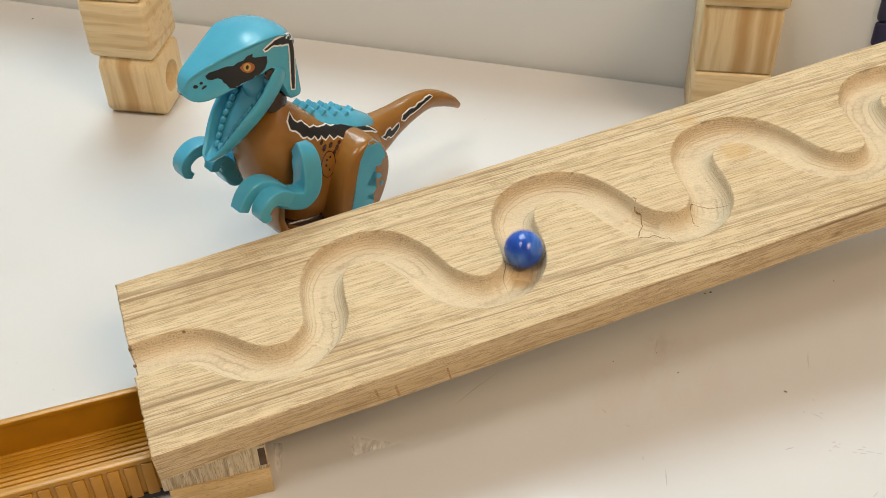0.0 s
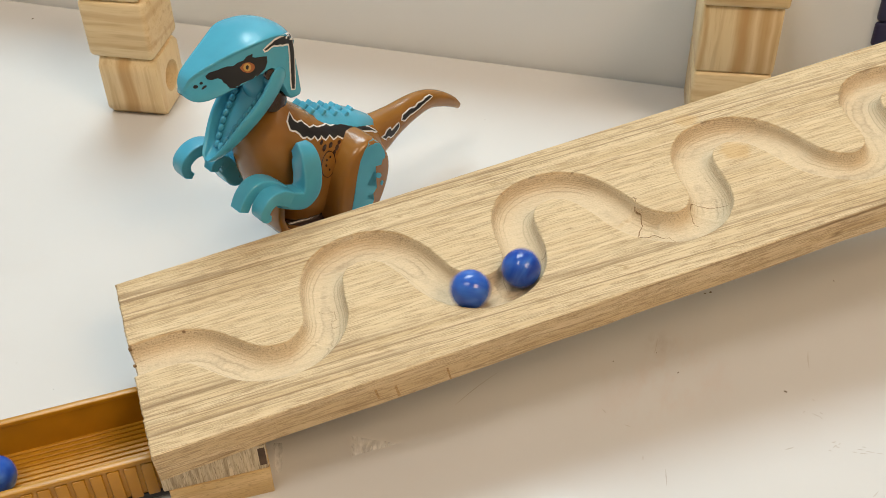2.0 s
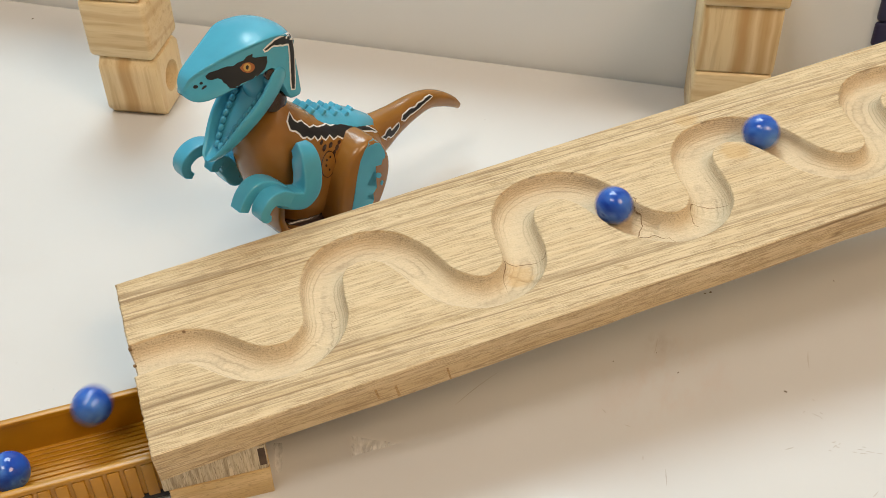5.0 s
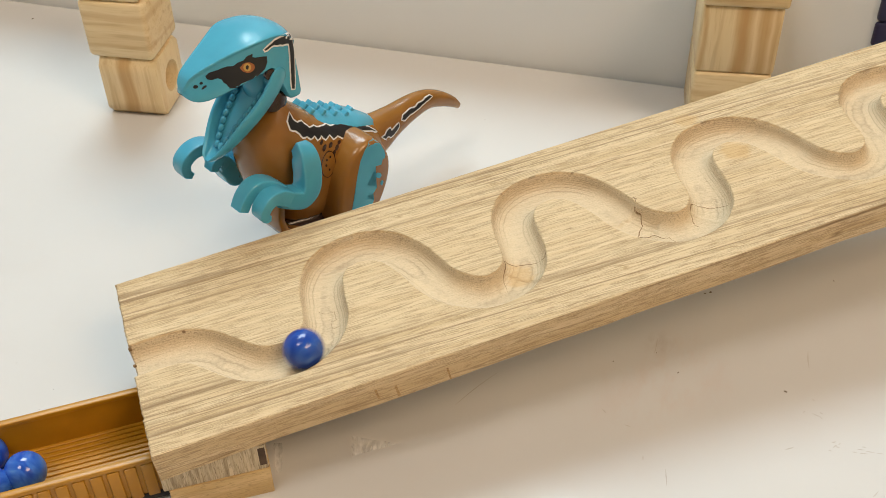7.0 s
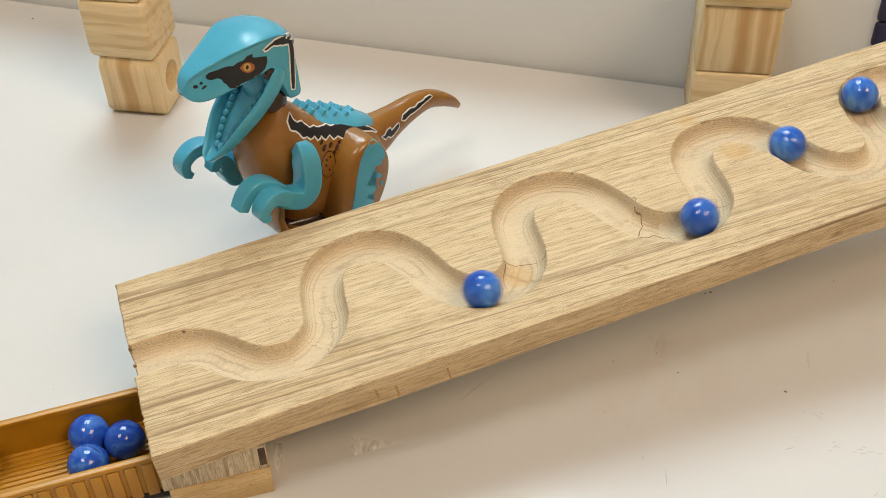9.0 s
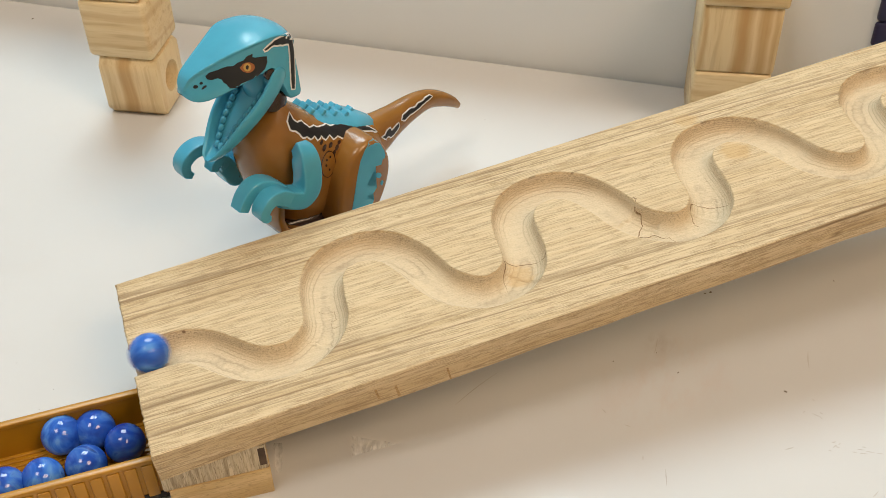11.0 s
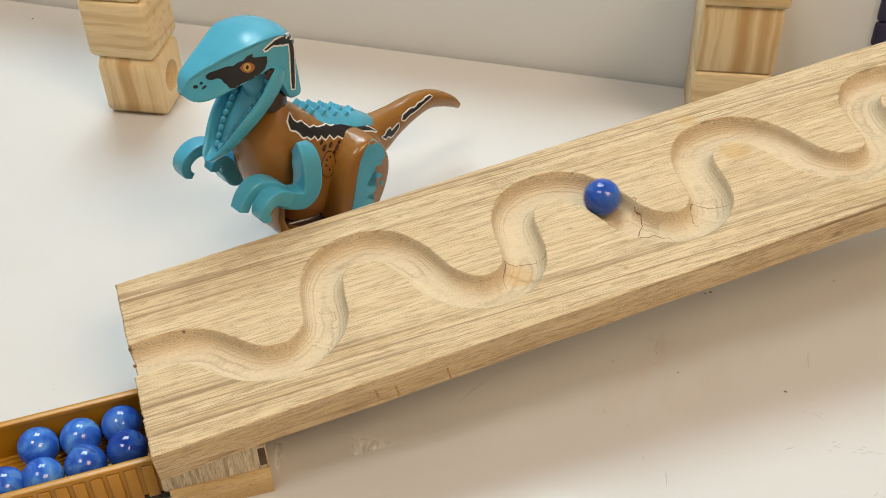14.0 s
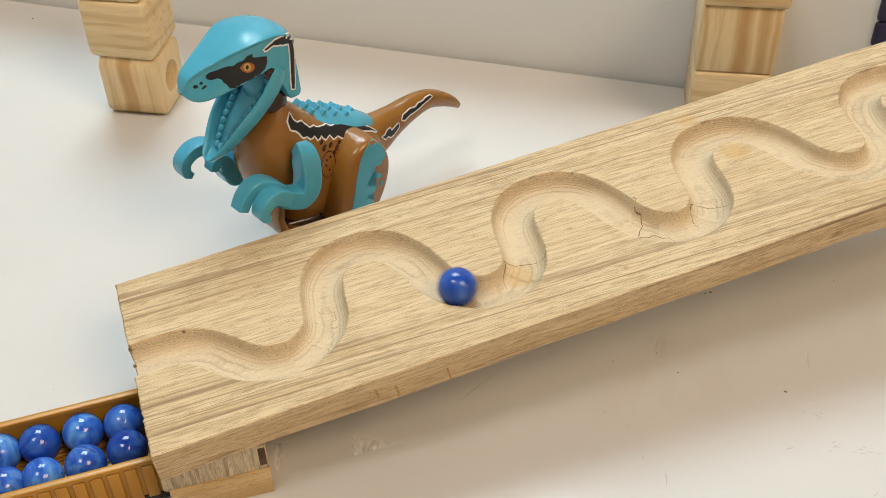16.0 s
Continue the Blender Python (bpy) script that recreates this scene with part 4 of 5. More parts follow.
def jaw_mesh():
    """The opened lower jaw, a trough with thin sides; x runs from hinge to tip."""
    rings = []
    for x, w, lip, low in spline(JAW, 5):
        t = min(1.9, w * 0.35)
        floor = max(lip - (4.4 if x > 4 else 2.0), low + 0.7)
        ctrl = [(-w, lip - 0.7), (-w, (lip + low) / 2), (-w * 0.86, low + 0.3), (-w * 0.5, low), (0, low - 0.3), (w * 0.5, low), (w * 0.86, low + 0.3), (w, (lip + low) / 2), (w, lip - 0.7), (w - t * 0.35, lip), (w - t, lip - 0.6),
                (w - t * 1.25, floor + 0.5), (w - t * 2.0, floor), (0, floor - 0.2), (-w + t * 2.0, floor), (-w + t * 1.25, floor + 0.5), (-w + t, lip - 0.6), (-w + t * 0.35, lip)]
        rings.append([(x, y, z) for y, z in ring_spline(ctrl, 3)])
    return loft_mm(rings)


def ball_mm(centre, r, n=12):
    bm = bmesh.new()
    g = bmesh.ops.create_uvsphere(bm, u_segments=n * 2, v_segments=n, radius=1.0)["verts"]
    for v in g:
        v.co = Vector((centre[0] + v.co.x * r[0], centre[1] + v.co.y * r[1], centre[2] + v.co.z * r[2])) * MM
    return bm


def decal(name, target, outline, tilt, mat, lift=0.12, grow=0.0, jag=0.0):
    """A printed patch: an outline laid onto a part's surface from its left side, tilt degrees from above; grow widens it, in mm."""
    me = target.data
    tree = BVHTree.FromPolygons([v.co / MM for v in me.vertices], [p.vertices for p in me.polygons])
    t = radians(tilt)
    out, up = Vector((0, math.cos(t), math.sin(t))), Vector((0, -math.sin(t), math.cos(t)))
    pts = [Vector(p) for p in outline]
    if jag:
        rng = random.Random(7)
        rough = []
        for a, b in zip(pts, pts[1:] + pts[:1]):
            side = Vector((b.y - a.y, a.x - b.x)).normalized()
            for k in range(max(2, int((b - a).length / 1.3))):
                rough.append(a.lerp(b, k / max(2, int((b - a).length / 1.3))) + side * (rng.uniform(-jag, jag) if k else 0))
        pts = rough
    area2 = sum(a.x * b.y - b.x * a.y for a, b in zip(pts, pts[1:] + pts[:1]))
    if grow:
        s = 1 if area2 > 0 else -1
        wide = []
        for i, p in enumerate(pts):
            a, b = (p - pts[i - 1]).normalized(), (pts[(i + 1) % len(pts)] - p).normalized()
            n = Vector((a.y + b.y, -a.x - b.x)) * s
            wide.append(p + n.normalized() * grow if n.length > 0.05 else p)
        pts = wide
    bm = bmesh.new()
    f = bm.faces.new([bm.verts.new((p.x, 0, p.y)) for p in pts])
    bmesh.ops.triangulate(bm, faces=[f], ngon_method="EAR_CLIP")
    for _ in range(3):
        bmesh.ops.subdivide_edges(bm, edges=[e for e in bm.edges if e.calc_length() > 1.4], cuts=1)
        bmesh.ops.triangulate(bm, faces=bm.faces[:])
    for v in bm.verts:
        start = Vector((v.co.x, 0, 0)) + up * v.co.z + out * 90
        hit, n, _, _ = tree.ray_cast(start, -out)
        if hit is None or hit.dot(out) < 0:
            hit, n, _, _ = tree.find_nearest(Vector((v.co.x, 0, 0)) + up * v.co.z + out * 10)
        if n.dot(out) < 0:
            n = -n
        v.co = (hit + n * lift) * MM
    ob = new(name, mesh_of(name, bm, mat))
    ob.parent = target
    return ob


def tooth_mesh():
    """A blunt moulded tooth, no more than a rounded bump."""
    bm = ball_mm((0, 0, 0), (1.75, 1.2, 1.3), 8)
    return mesh_of("tooth", bm, M_TEAL)


TORSO = [(25, 104, 34, 100, 9), (19, 97, 42, 93, 13), (8, 87, 45.5, 79, 17), (-4, 80.6, 42, 60, 18.5), (-14, 75, 32, 42, 18), (-22, 68, 12, 36, 16), (-27, 60, -8, 38, 11), (-30, 56, -24, 44, 5)]
TAIL = [(-12, 72, -18, 44, 11), (-24, 67.5, -28, 46, 8.5), (-37, 66.3, -38.5, 51, 6.6), (-50, 66.5, -49.5, 54, 5.3), (-61, 64.5, -59.5, 55, 4.3), (-71, 59, -68.5, 51.8, 3.3), (-78.5, 52.5, -75.5, 48, 2.2), (-82.5, 47, -80.5, 44.8, 0.9)]
THIGH = [(-3.2, 78.2), (-10.8, 72), (-13.8, 62), (-11.2, 50), (-3.5, 38), (6, 30), (14.5, 33), (17.2, 44), (15, 60), (7.5, 73.5)]


def dinosaur():
    d = empty("toy_dinosaur", DINO)
    tagged(d, "teal and brown plastic toy dinosaur with its jaw open", "toy dinosaur")
    torso = part("torso", body_of(TORSO), M_BROWN, d, "glossy brown plastic body")
    tail = part("tail", body_of(TAIL, 6, 24, 2.2), M_BROWN, d, "curved brown tail")
    # ridged teal back: an arched plate over the spine
    rings = []
    for ta, tc, ba, bc, hw in spline([(17, 92.6, 42, 93, 12), (8, 87.2, 45.5, 79, 15), (-4, 80.8, 42, 60, 16), (-14, 75.4, 32, 42, 15), (-22, 68.8, 12, 36, 11), (-27, 63, -4, 38, 5)], 4):
        up = Vector((ta - ba, 0, tc - bc)).normalized()
        edge = [(-0.74, -5.0), (-0.6, -2.2), (-0.32, 0.2), (0, 0.9), (0.32, 0.2), (0.6, -2.2), (0.74, -5.0)]
        ring = [Vector((ta, 0, tc)) + Vector((0, hw * x, 0)) + up * (y + 0.4) for x, y in edge]
        ring += [Vector((ta, 0, tc)) + Vector((0, hw * x * 0.96, 0)) + up * (y - 2.0) for x, y in edge[::-1]]
        rings.append(ring)
    back = part("back_plate", loft_mm(rings), M_TEAL, torso, "teal back plate with raised scales")
    for k in range(5):
        for y in (-4.3, 0.0, 4.3):
            if k == 4 and y:
                continue
            f = k / 4
            a, c = 12.0 - 24 * f, 90.4 - 13.6 * f - (0.6 if y else 0)
            bm = box(-2.6 * MM, 2.6 * MM, -1.9 * MM, 1.9 * MM, -1.5 * MM, 0.45 * MM, 0.6 * MM, 3)
            part("scale", bm, M_TEAL, back, m=pose(a * MM, y * MM, c * MM, 0, 29, 0))
    legs = []
    for s in (1, -1):
        leg = part("leg", disc_limb(THIGH if s > 0 else [(a, 30 + (c - 30) * 0.75) for a, c in THIGH], 13 * s, (26.5 if s > 0 else 24) * s), M_BROWN, d, "brown rounded thigh with a teal print" if s > 0 else "brown rounded thigh")
        legs.append(leg)
        part("shank", limb([(8, 20 * s, 42, 5, 7), (5, 20 * s, 34, 4.5, 6), (4, 20 * s, 27, 5, 5)], 4), M_BROWN, leg)
        part("foot", limb([(-6, 20 * s, 24.0, 5, 3.5), (4, 20 * s, 24.5, 7, 4), (16, 20 * s, 24.0, 7.5, 3.5), (22, 20 * s, 23, 6.5, 2.5)], 4), M_BROWN, leg)
    part("hip_shell", limb([(41, 12, 62, 7, 1.6), (42.5, 12, 55, 8, 1.8), (40, 12, 47, 9, 2.0), (34, 12, 41, 9, 2.0), (28, 12, 38, 9, 2.0)], 5, 24, 8.0), M_BROWN, d, "brown shell round the hollow hip")
    part("hip", body_of([(33, 44, 30, 30, 10), (20, 44, 20, 27, 14), (2, 44, 6, 26, 14), (-8, 44, -2, 32, 10)], 4, 24, 3.5), M_DARK, d, "dark brown hip block")
    # the head
    head = part("head", head_mesh(), M_TEAL, d, "teal wedge-shaped head with a black eye mask")
    part("neck_joint", ball_mm((30, 0, 112), (8.0, 8.5, 10.5)), M_TEAL, head)
    part("neck_ring", limb([(27.5, 0, 108.5, 8.5, 7.0), (28.5, 0, 104.5, 9.2, 7.4), (29.5, 0, 101.0, 9.2, 7.4)], 3, 24, 2.2), M_DARK, head, "dark ring round the neck")
    for s in (1, -1):
        bm = bmesh.new()
        g = bmesh.ops.create_cone(bm, cap_ends=True, segments=20, radius1=2.3 * MM, radius2=2.3 * MM, depth=1.6 * MM)["verts"]
        bmesh.ops.rotate(bm, verts=g, cent=(0, 0, 0), matrix=Matrix.Rotation(math.pi / 2, 3, "X"))
        part("hinge_pin", bm, M_DARK, head, m=pose(33 * MM, 11.2 * s * MM, 121.3 * MM))
    jaw = part("jaw", jaw_mesh(), M_TEAL, d, "teal lower jaw, hanging open")
    jaw.matrix_basis = pose(30 * MM, 0, 117.5 * MM, 0, 48, 0)
    tooth = tooth_mesh()
    for side in (1, -1):
        for k in range(9):
            x = 9.5 + 3.2 * k
            w = float(np.interp(x, [r[0] for r in JAW], [r[1] for r in JAW])) - 5.2
            lip = float(np.interp(x, [r[0] for r in JAW], [r[2] for r in JAW]))
            ob = new("tooth", tooth)
            ob.parent, ob.matrix_basis = jaw, pose(x * MM, side * w * MM, (lip - 3.5) * MM)
    # arms, each with two hooked claws
    near = part("arm", limb([(28.8, 19, 88.4, 3, 2.8), (29.2, 22.5, 86.4, 4.2, 4.0), (29.6, 24.0, 82.5, 4.4, 4.7), (30.2, 24.6, 76, 4.4, 4.7), (31.8, 25, 71.6, 4.4, 4.7), (35.5, 25, 69.2, 4.4, 4.4), (40.5, 24.8, 71.2, 4.3, 4.1), (46, 24.6, 75.0, 4.1, 4.1)], 6, 36, 9.0), M_TEAL, d, "bent teal arm")
    part("claw", limb([(44, 22.5, 75.0, 3.9, 3.8), (47.5, 22, 79.2, 3.9, 3.6), (51.5, 21.5, 82.2, 3.8, 3.1), (55.8, 21.5, 82.8, 3.6, 2.9), (60, 21.5, 80, 3.5, 2.7), (62.8, 21.5, 75.8, 3.3, 2.5)], 6, 28, 10.0), M_TEAL, near)
    part("claw", limb([(44, 27.6, 75.0, 3.8, 3.6), (48.3, 28, 78.6, 3.8, 3.4), (52.4, 28.4, 79.6, 3.6, 3.0), (56.0, 28.6, 77.9, 3.5, 2.7), (57.6, 28.6, 75, 3.4, 2.4), (56.8, 28.6, 72.6, 3.2, 1.8), (54.9, 28.6, 72.0, 2.9, 1.3)], 6, 28, 10.0), M_TEAL, near)
    far = part("arm", limb([(26, -14, 84, 3, 4), (28, -18, 79, 4.5, 5.4), (31, -21, 68, 4.8, 5.4), (35.5, -21.5, 58.8, 4.8, 5.0), (39.2, -21.5, 58.2, 4.8, 4.4), (42.2, -21, 64.3, 4.6, 4.2), (45.3, -21, 70.5, 4.4, 4.2)], 6, 36, 9.0), M_TEAL, d, "bent teal arm")
    part("claw", limb([(43.5, -22.5, 69.8, 4.2, 4.0), (46.5, -22.5, 75.4, 4.2, 3.5), (51.3, -22.5, 78.5, 4, 3.0), (56.5, -22.5, 78.3, 3.8, 2.8), (60.6, -22.5, 75.2, 3.6, 2.7), (60.8, -22.5, 70.6, 3.3, 2.3), (58.2, -22.5, 67.6, 2.6, 1.4)], 6, 28, 10.0), M_TEAL, far)
    part("claw", limb([(44.3, -17.5, 69, 3.4, 3.6), (46.5, -16.5, 72.6, 3.3, 3.1), (49.5, -16, 72.8, 3.1, 2.5), (51.4, -16, 69.8, 2.7, 1.9)], 5, 28, 10.0), M_TEAL, far)
    def both_prints(target, outline, tilt, jag):
        """A black print with a white rim."""
        decal("white_print", target, outline, tilt, M_WHITE, 0.12, 0.7, jag)
        decal("black_print", target, outline, tilt, M_BLACK, 0.22, 0, jag)

    decal("eye_mask", head, [(57.9, 129.2), (57.7, 127.8), (56.1, 127.1), (53.9, 127.2), (52.7, 126.4), (52.3, 124.9), (51.6, 124.2), (50.1, 124.0), (50.9, 121.8), (50.6, 122.1), (47.6, 121.3), (45.9, 122.5), (42.1, 122.6), (39.1, 122.8), (27.0, 111.9), (34.9, 124.7), (33.4, 127.1), (33.1, 129.5), (34.9, 130.2), (36.7, 130.5), (38.2, 131.1), (40.2, 132.2), (39.1, 133.2), (40.8, 133.1), (42.0, 132.8), (43.0, 131.6), (45.5, 131.3), (47.1, 130.4), (49.8, 130.9), (53.1, 130.4), (56.3, 130.1)], 0, M_BLACK, 0.12)
    decal("eye", head, [(45.0, 129.0), (43.5, 130.3), (42.1, 130.4), (40.8, 130.0), (39.5, 128.8), (39.0, 127.2), (40.0, 126.0), (41.2, 125.7), (42.7, 126.0), (44.3, 127.3)], 0, M_ORANGE, 0.2)
    decal("iris", head, [(40.7, 127.8), (40.9, 127.1), (41.5, 126.6), (42.2, 126.5), (42.9, 126.8), (43.4, 127.3), (43.7, 128.1), (43.7, 128.9), (43.4, 129.6), (42.9, 130.0), (42.3, 130.2), (41.6, 129.9), (41.0, 129.4), (40.7, 128.6)], 0, M_AMBER, 0.28)
    decal("pupil", head, [(41.6, 128.1), (41.9, 127.6), (42.2, 127.4), (42.6, 127.5), (42.8, 127.9), (42.8, 128.5), (42.6, 129.1), (42.2, 129.3), (41.9, 129.2), (41.6, 128.8)], 0, M_BLACK, 0.36)
    decal("nostril", head, [(61.5, 126.0), (61.7, 125.7), (62.2, 125.4), (62.8, 125.4), (63.2, 125.7), (63.3, 126.0), (63.1, 126.4), (62.6, 126.7), (62.0, 126.7), (61.6, 126.4)], 0, M_BLACK, 0.12)
    decal("nostril", head, [(59.5, 126.7), (59.7, 126.5), (60.1, 126.3), (60.4, 126.4), (60.7, 126.7), (60.7, 127.0), (60.5, 127.3), (60.1, 127.5), (59.7, 127.4), (59.5, 127.1)], 0, M_BLACK, 0.12)
    decal("nostril", head, [(58.5, 125.6), (58.6, 125.3), (59.2, 124.9), (59.9, 124.6), (60.5, 124.5), (60.8, 124.6), (60.6, 125.0), (60.1, 125.4), (59.4, 125.7), (58.8, 125.8)], 0, M_BLACK, 0.12)
    both_prints(head, [(33.9, 109.4), (30.9, 110.1), (28.4, 110.9), (24.7, 110.9), (22.7, 110.8), (19.5, 110.6), (19.8, 109.4), (19.1, 107.2), (20.1, 106.2), (21.9, 107.5), (24.3, 107.9), (27.3, 108.8), (29.6, 109.4), (31.7, 109.0), (33.4, 108.8)], 30, 0.15)
    both_prints(head, [(20.6, 131.4), (18.7, 129.9), (18.7, 124.7), (19.6, 120.2), (21.2, 113.4), (22.1, 109.5), (23.3, 110.0), (23.0, 114.3), (21.9, 120.2), (21.2, 124.9), (21.1, 128.6)], 0, 0.1)
    both_prints(torso, [(25.5, 69.1), (25.5, 66.3), (23.8, 63.9), (21.3, 63.8), (19.9, 61.5), (18.8, 59.8), (15.6, 59.7), (13.9, 58.3), (11.0, 57.9), (8.0, 58.0), (6.5, 56.3), (3.3, 56.0), (-1.0, 54.7), (-7.9, 52.5), (-12.8, 50.2), (-17.2, 47.1), (-22.0, 43.8), (-16.3, 46.2), (-10.6, 48.1), (-4.4, 48.9), (-0.0, 48.6), (3.4, 49.6), (5.4, 51.4), (8.3, 51.0), (9.4, 53.5), (12.8, 52.4), (14.2, 54.8), (17.0, 53.8), (17.8, 56.1), (20.3, 55.6), (21.7, 57.4), (23.8, 57.7), (24.7, 59.8), (26.3, 61.7), (28.2, 63.0), (28.1, 66.3)], 40, 0.25)
    both_prints(tail, [(-24.3, 47.9), (-26.3, 47.8), (-28.0, 49.0), (-30.5, 49.6), (-31.1, 47.9), (-33.7, 48.8), (-36.3, 49.6), (-36.3, 48.0), (-34.5, 46.8), (-32.4, 45.8), (-29.9, 45.5), (-28.5, 46.9), (-26.7, 46.0)], 30, 0.2)
    both_prints(tail, [(-38.8, 50.2), (-40.2, 51.9), (-43.0, 52.3), (-45.8, 52.8), (-48.5, 52.2), (-50.9, 53.2), (-53.5, 52.9), (-56.0, 53.6), (-59.4, 53.6), (-60.5, 52.6), (-57.2, 52.2), (-54.3, 51.8), (-51.3, 51.1), (-48.1, 50.7), (-45.3, 50.5), (-42.9, 50.1), (-40.8, 49.3)], 30, 0.2)
    decal("teal_print", legs[0], [(11.1, 45.5), (7.9, 54.8), (5.7, 64.4), (3.5, 70.9), (0.5, 75.3), (-2.9, 77.4), (-6.0, 76.7), (-8.7, 73.2), (-10.1, 69.5), (-10.5, 66.5), (-9.7, 65.0), (-9.1, 65.7), (-7.9, 62.9), (-4.7, 63.7), (-3.5, 61.9), (-3.6, 58.7), (-1.3, 58.1), (0.5, 56.9), (-0.0, 55.1), (-3.2, 53.9), (-4.4, 52.0), (-2.2, 50.0), (1.0, 50.6), (0.5, 48.7), (-2.3, 46.4), (-1.1, 44.2), (2.7, 38.9)], 0, M_TEAL, 0.15)
    decal("teal_print", legs[0], [(-7.6, 57.1), (-7.2, 56.4), (-6.3, 56.4), (-5.2, 57.0), (-4.4, 58.0), (-4.1, 59.1), (-4.5, 59.8), (-5.5, 59.8), (-6.5, 59.2), (-7.4, 58.2)], 0, M_TEAL, 0.15)
    decal("teal_print", legs[0], [(-8.3, 52.5), (-7.7, 51.8), (-7.0, 51.9), (-6.6, 52.7), (-6.7, 53.7), (-7.3, 54.4), (-8.0, 54.3), (-8.4, 53.5)], 0, M_TEAL, 0.15)
    decal("screw_ring", torso, [(10.9, 64.1), (11.7, 62.1), (12.9, 60.7), (14.3, 60.0), (15.7, 60.1), (17.0, 61.0), (18.0, 62.5), (18.5, 64.6), (18.6, 66.8), (18.1, 68.9), (17.1, 70.7), (15.8, 72.0), (14.3, 72.5), (12.8, 72.4), (11.6, 71.6), (10.7, 70.2), (10.3, 68.3), (10.4, 66.2)], 10, M_DARK, 0.1)
    decal("screw_cover", torso, [(11.2, 64.3), (12.0, 62.5), (13.1, 61.1), (14.4, 60.5), (15.7, 60.5), (16.8, 61.3), (17.7, 62.7), (18.2, 64.6), (18.2, 66.7), (17.7, 68.7), (16.9, 70.4), (15.7, 71.6), (14.3, 72.1), (12.9, 72.0), (11.8, 71.3), (11.0, 70.0), (10.7, 68.3), (10.8, 66.3)], 10, M_BROWN, 0.16)
    decal("screw_hole", torso, [(12.5, 69.2), (12.8, 68.9), (13.1, 68.9), (13.4, 69.2), (13.5, 69.7), (13.2, 70.1), (12.8, 70.1), (12.5, 69.7)], 10, M_DARK, 0.22)
    decal("screw_hole", torso, [(15.3, 66.4), (15.5, 66.0), (15.9, 66.0), (16.2, 66.3), (16.3, 66.9), (16.1, 67.3), (15.7, 67.3), (15.4, 66.9)], 10, M_DARK, 0.22)
    decal("screw_hole", torso, [(13.8, 63.5), (14.0, 63.1), (14.4, 63.1), (14.7, 63.5), (14.8, 64.0), (14.6, 64.4), (14.2, 64.4), (13.9, 64.0)], 10, M_DARK, 0.22)
    decal("screw_hole", torso, [(14.6, 68.9), (14.8, 68.5), (15.2, 68.5), (15.5, 68.9), (15.5, 69.4), (15.3, 69.8), (15.0, 69.8), (14.7, 69.4)], 10, M_DARK, 0.22)
    decal("dark_print", torso, [(14.1, 59.2), (15.0, 58.6), (15.9, 58.6), (16.3, 59.1), (16.0, 60.0), (15.2, 60.8), (14.1, 61.1), (13.4, 60.8), (13.4, 60.1)], 30, M_DARK, 0.12)
    decal("dark_print", torso, [(10.3, 58.8), (11.2, 58.4), (12.1, 58.4), (12.5, 58.9), (12.2, 59.7), (11.4, 60.4), (10.5, 60.6), (9.8, 60.3), (9.8, 59.6)], 30, M_DARK, 0.12)
    decal("dark_print", torso, [(7.3, 56.4), (8.2, 55.9), (9.1, 56.0), (9.5, 56.5), (9.2, 57.3), (8.4, 58.0), (7.5, 58.2), (6.8, 57.9), (6.8, 57.2)], 30, M_DARK, 0.12)
    decal("dark_print", torso, [(13.0, 56.1), (13.8, 55.6), (14.6, 55.7), (15.0, 56.2), (14.9, 57.0), (14.2, 57.7), (13.3, 57.9), (12.7, 57.7), (12.6, 56.9)], 30, M_DARK, 0.12)
    decal("dark_print", torso, [(9.6, 54.9), (10.4, 54.3), (11.3, 54.4), (11.7, 54.9), (11.5, 55.7), (10.8, 56.4), (9.9, 56.7), (9.3, 56.4), (9.2, 55.7)], 30, M_DARK, 0.12)
    decal("dark_print", torso, [(5.2, 57.9), (5.9, 57.6), (6.7, 57.8), (7.1, 58.3), (7.0, 58.8), (6.4, 59.3), (5.6, 59.3), (4.9, 59.0), (4.8, 58.4)], 30, M_DARK, 0.12)
    decal("dark_print", torso, [(14.8, 62.2), (15.5, 61.8), (16.2, 61.8), (16.5, 62.2), (16.3, 62.9), (15.6, 63.4), (14.8, 63.6), (14.3, 63.3), (14.3, 62.8)], 30, M_DARK, 0.12)
    return d


DINOSAUR = dinosaur()


# ---- crumbs and specks on the table ----
def crumb(x, y, r, seed):
    rng = random.Random(seed)
    bm = bmesh.new()
    bmesh.ops.create_icosphere(bm, subdivisions=2, radius=1.0)
    turn = rng.uniform(0, 3)
    for v in bm.verts:
        k = 1 + rng.uniform(-0.35, 0.35)
        p = Vector((v.co.x * 0.8 * k, v.co.y * 0.35 * k, v.co.z * 0.28 * k + 0.2))
        p.rotate(Euler((0, 0, turn)))
        v.co = p * r * MM
    ob = new("crumb", mesh_of("crumb", bm, M_CRUMB))
    ob.matrix_basis = pose(x * MM, y * MM, 0.0)
    tagged(ob, "tiny dark crumb of dirt lying on the white table", "crumb", group="crumbs on the table")


CRUMBS = [(142.4, 315.3, 1.3), (122.8, 376.8, 1.4), (120.3, 376.2, 0.8), (99.4, 327.7, 0.9), (72.5, 335.3, 0.7), (181.2, 382.2, 0.8), (-168.6, 327.7, 0.45), (-171.9, 316.8, 0.4), (-259.0, 646.8, 1.2), (25.3, 520.8, 0.5), (27.1, 533.0, 0.4), (-188.6, 344.0, 0.35), (92.0, 339.7, 0.6)]
for i, (x, y, r) in enumerate(CRUMBS):
    crumb(x, y, r * 0.72, i)


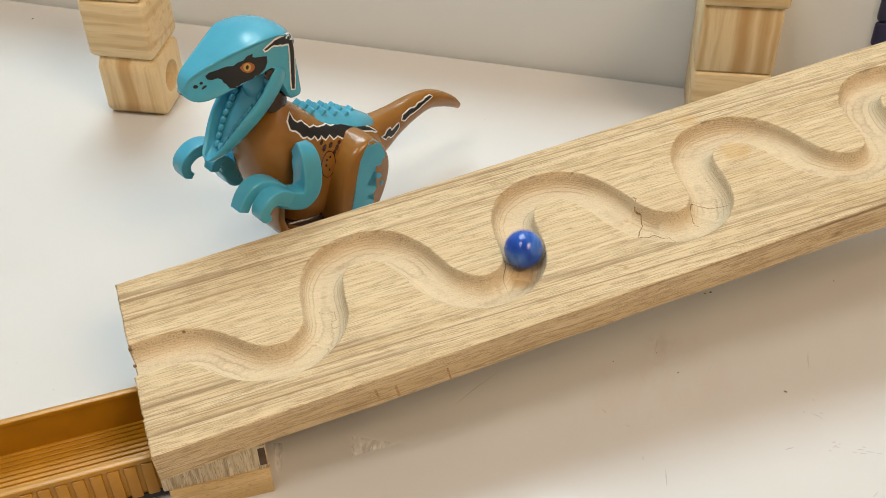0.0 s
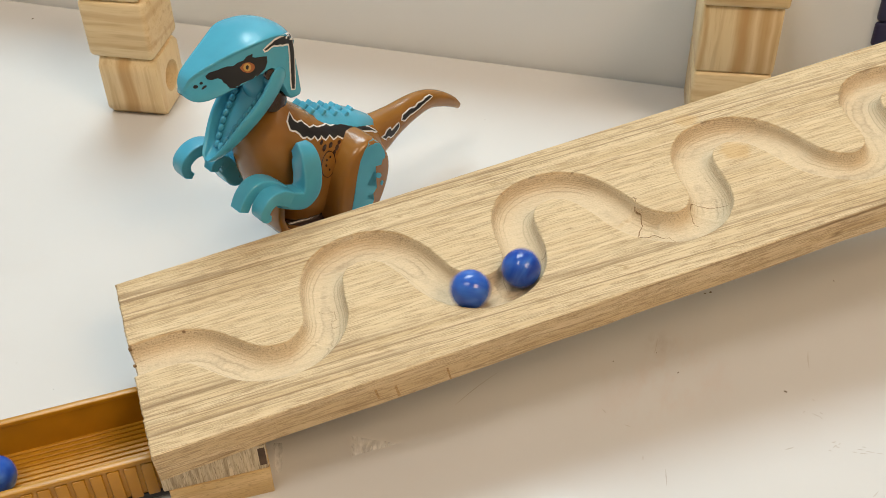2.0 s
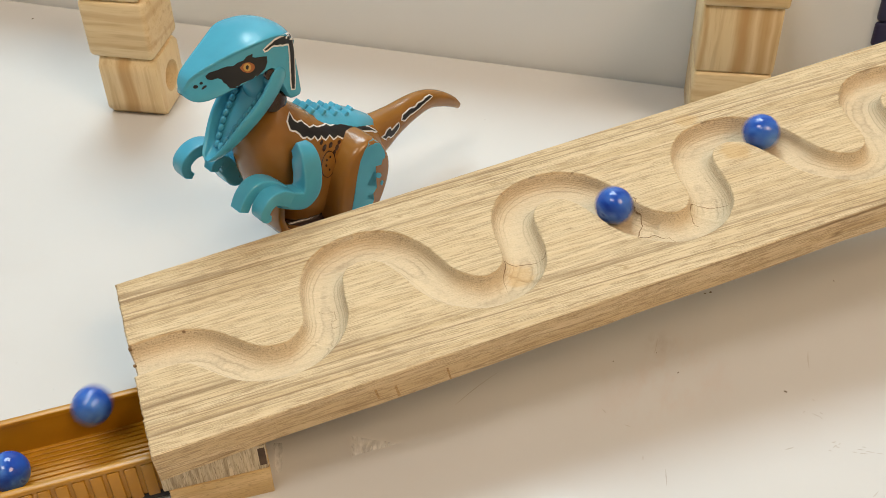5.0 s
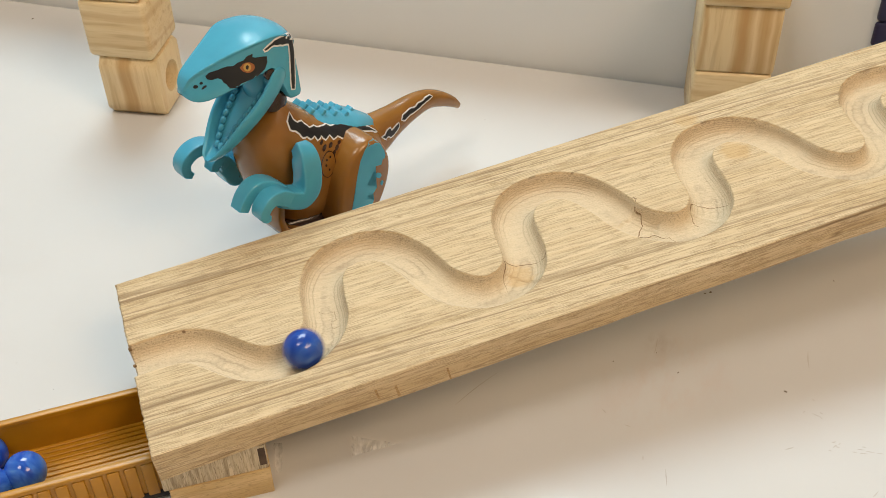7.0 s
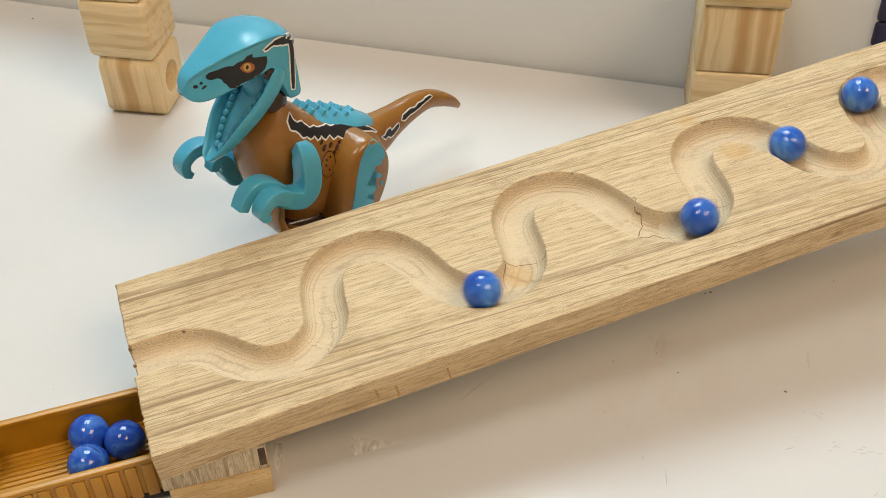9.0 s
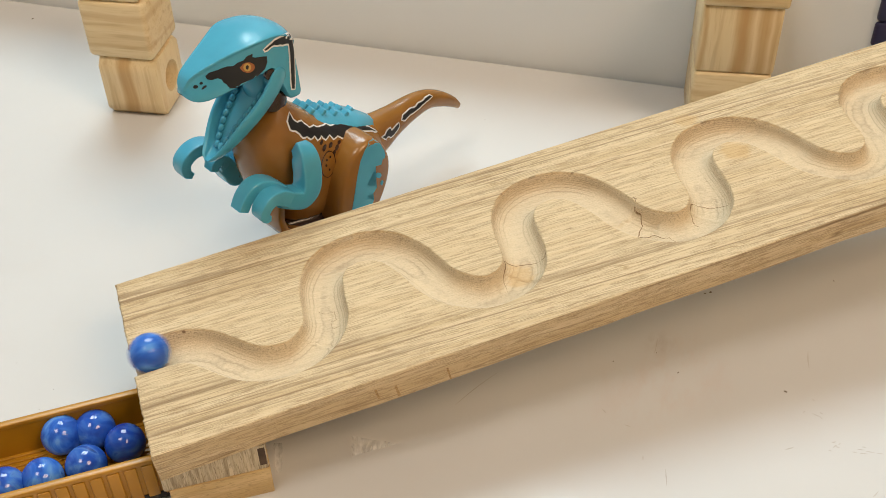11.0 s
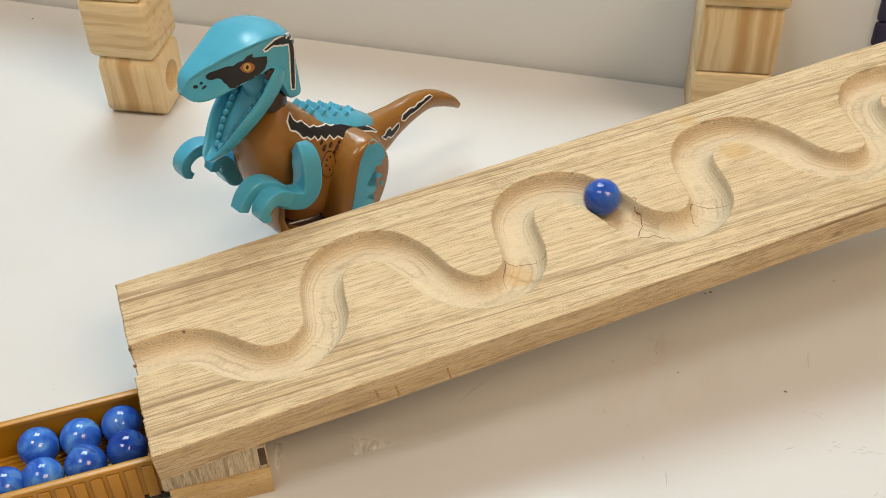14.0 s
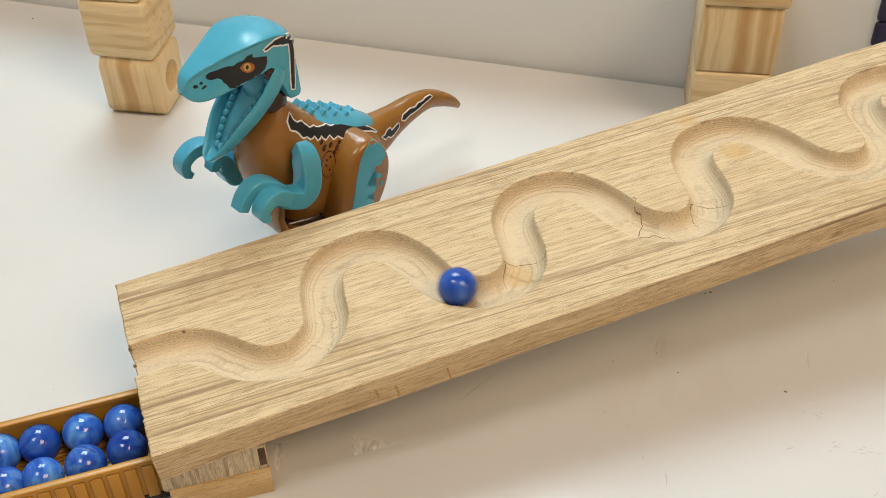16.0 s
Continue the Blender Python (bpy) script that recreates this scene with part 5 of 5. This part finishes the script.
# ---- tape scraps with painted glare, and scuffs on the table ----
def sheet(name, outline, mat, high):
    bm = bmesh.new()
    low = [bm.verts.new((x * MM, y * MM, 0.00003)) for x, y in outline]
    top = [bm.verts.new((x * MM, y * MM, high * MM)) for x, y in outline]
    bm.faces.new(top)
    for i in range(len(low)):
        j = (i + 1) % len(low)
        bm.faces.new((low[i], low[j], top[j], top[i]))
    return new(name, mesh_of(name, bm, mat, False))


def tape_glare_scrap(corners, seed):
    """A torn scrap: straight sides with small nicks."""
    rng = random.Random(seed)
    edge = []
    for (ax, ay), (bx, by) in zip(corners, corners[1:] + corners[:1]):
        for i in range(8):
            k = i / 8
            edge.append((ax + (bx - ax) * k + rng.uniform(-0.3, 0.3), ay + (by - ay) * k + rng.uniform(-0.3, 0.3)))
    ob = sheet("tape_glare_scrap", edge, M_TAPE_GLARE, 0.12)
    tagged(ob, "milky scrap on the white table, clear tape with glare painted in", "tape", group="scraps of tape")


# this scrap paints a pale lamp reflection on the tabletop
tape_glare_scrap([(-39.5, 297.9), (-38.6, 287.4), (-30.5, 290.3), (-20.9, 293.2)], 1)
tape_glare_scrap([(-71.2, 295.2), (-68.8, 280.0), (-66.6, 280.8), (-67.5, 295.0)], 2)


def scratch(x, y, long, turn, seed):
    """A hair-thin dirty scratch with a slight bend."""
    rng = random.Random(seed)
    bend = rng.uniform(-0.12, 0.12)
    c, s = math.cos(turn), math.sin(turn)
    side = []
    for w in (0.5, -0.5):
        row = []
        for i in range(9):
            k = i / 8
            a, b = long * (k - 0.5), bend * long * (k - k * k) + w * 0.34 * (0.35 + math.sin(math.pi * k)) * rng.uniform(0.7, 1.1)
            row.append((x + a * c - b * s, y + a * s + b * c))
        side.append(row)
    ob = sheet("scratch", side[1] + side[0][::-1], M_SCUFF, 0.06)
    tagged(ob, "hair-thin grey scratch in the white table top", "scratch", group="scratches on the table")


# middle, length and turn of each
SCRATCHES = [(12.6, 321.7, 25.9, 0.76), (92.4, 343.9, 8.9, 1.27), (156.8, 333.3, 10.2, 1.36), (151.8, 302.3, 3.5, -0.57), (153.5, 300.7, 1.3, -1.28), (147.3, 304.1, 1.1, 0.91), (152.9, 310.4, 1.4, -0.26), (154.2, 303.2, 1.3, -0.8), (164.1, 262.2, 3.8, 0.75), (85.1, 272.9, 8.2, 1.46), (77.5, 282.8, 2.6, 1.42), (136.6, 285.4, 3.6, 0.29), (152.5, 283.8, 1.3, -0.47), (155.2, 288.0, 2.0, 0.25), (155.9, 285.5, 1.8, -0.53), (154.9, 285.8, 2.4, 0.61), (157.2, 287.0, 1.2, 0.47), (161.9, 282.7, 1.7, -0.2), (164.7, 283.9, 3.0, -0.22), (165.4, 281.8, 3.1, -0.13), (168.1, 282.5, 3.5, -0.28), (166.4, 285.1, 1.3, -0.26), (171.9, 281.5, 2.6, -0.14), (73.6, 299.3, 2.7, -0.49), (65.1, 307.5, 2.2, -1.01)]
for i, (x, y, long, turn) in enumerate(SCRATCHES):
    scratch(x, y, long, turn, i)


motions()
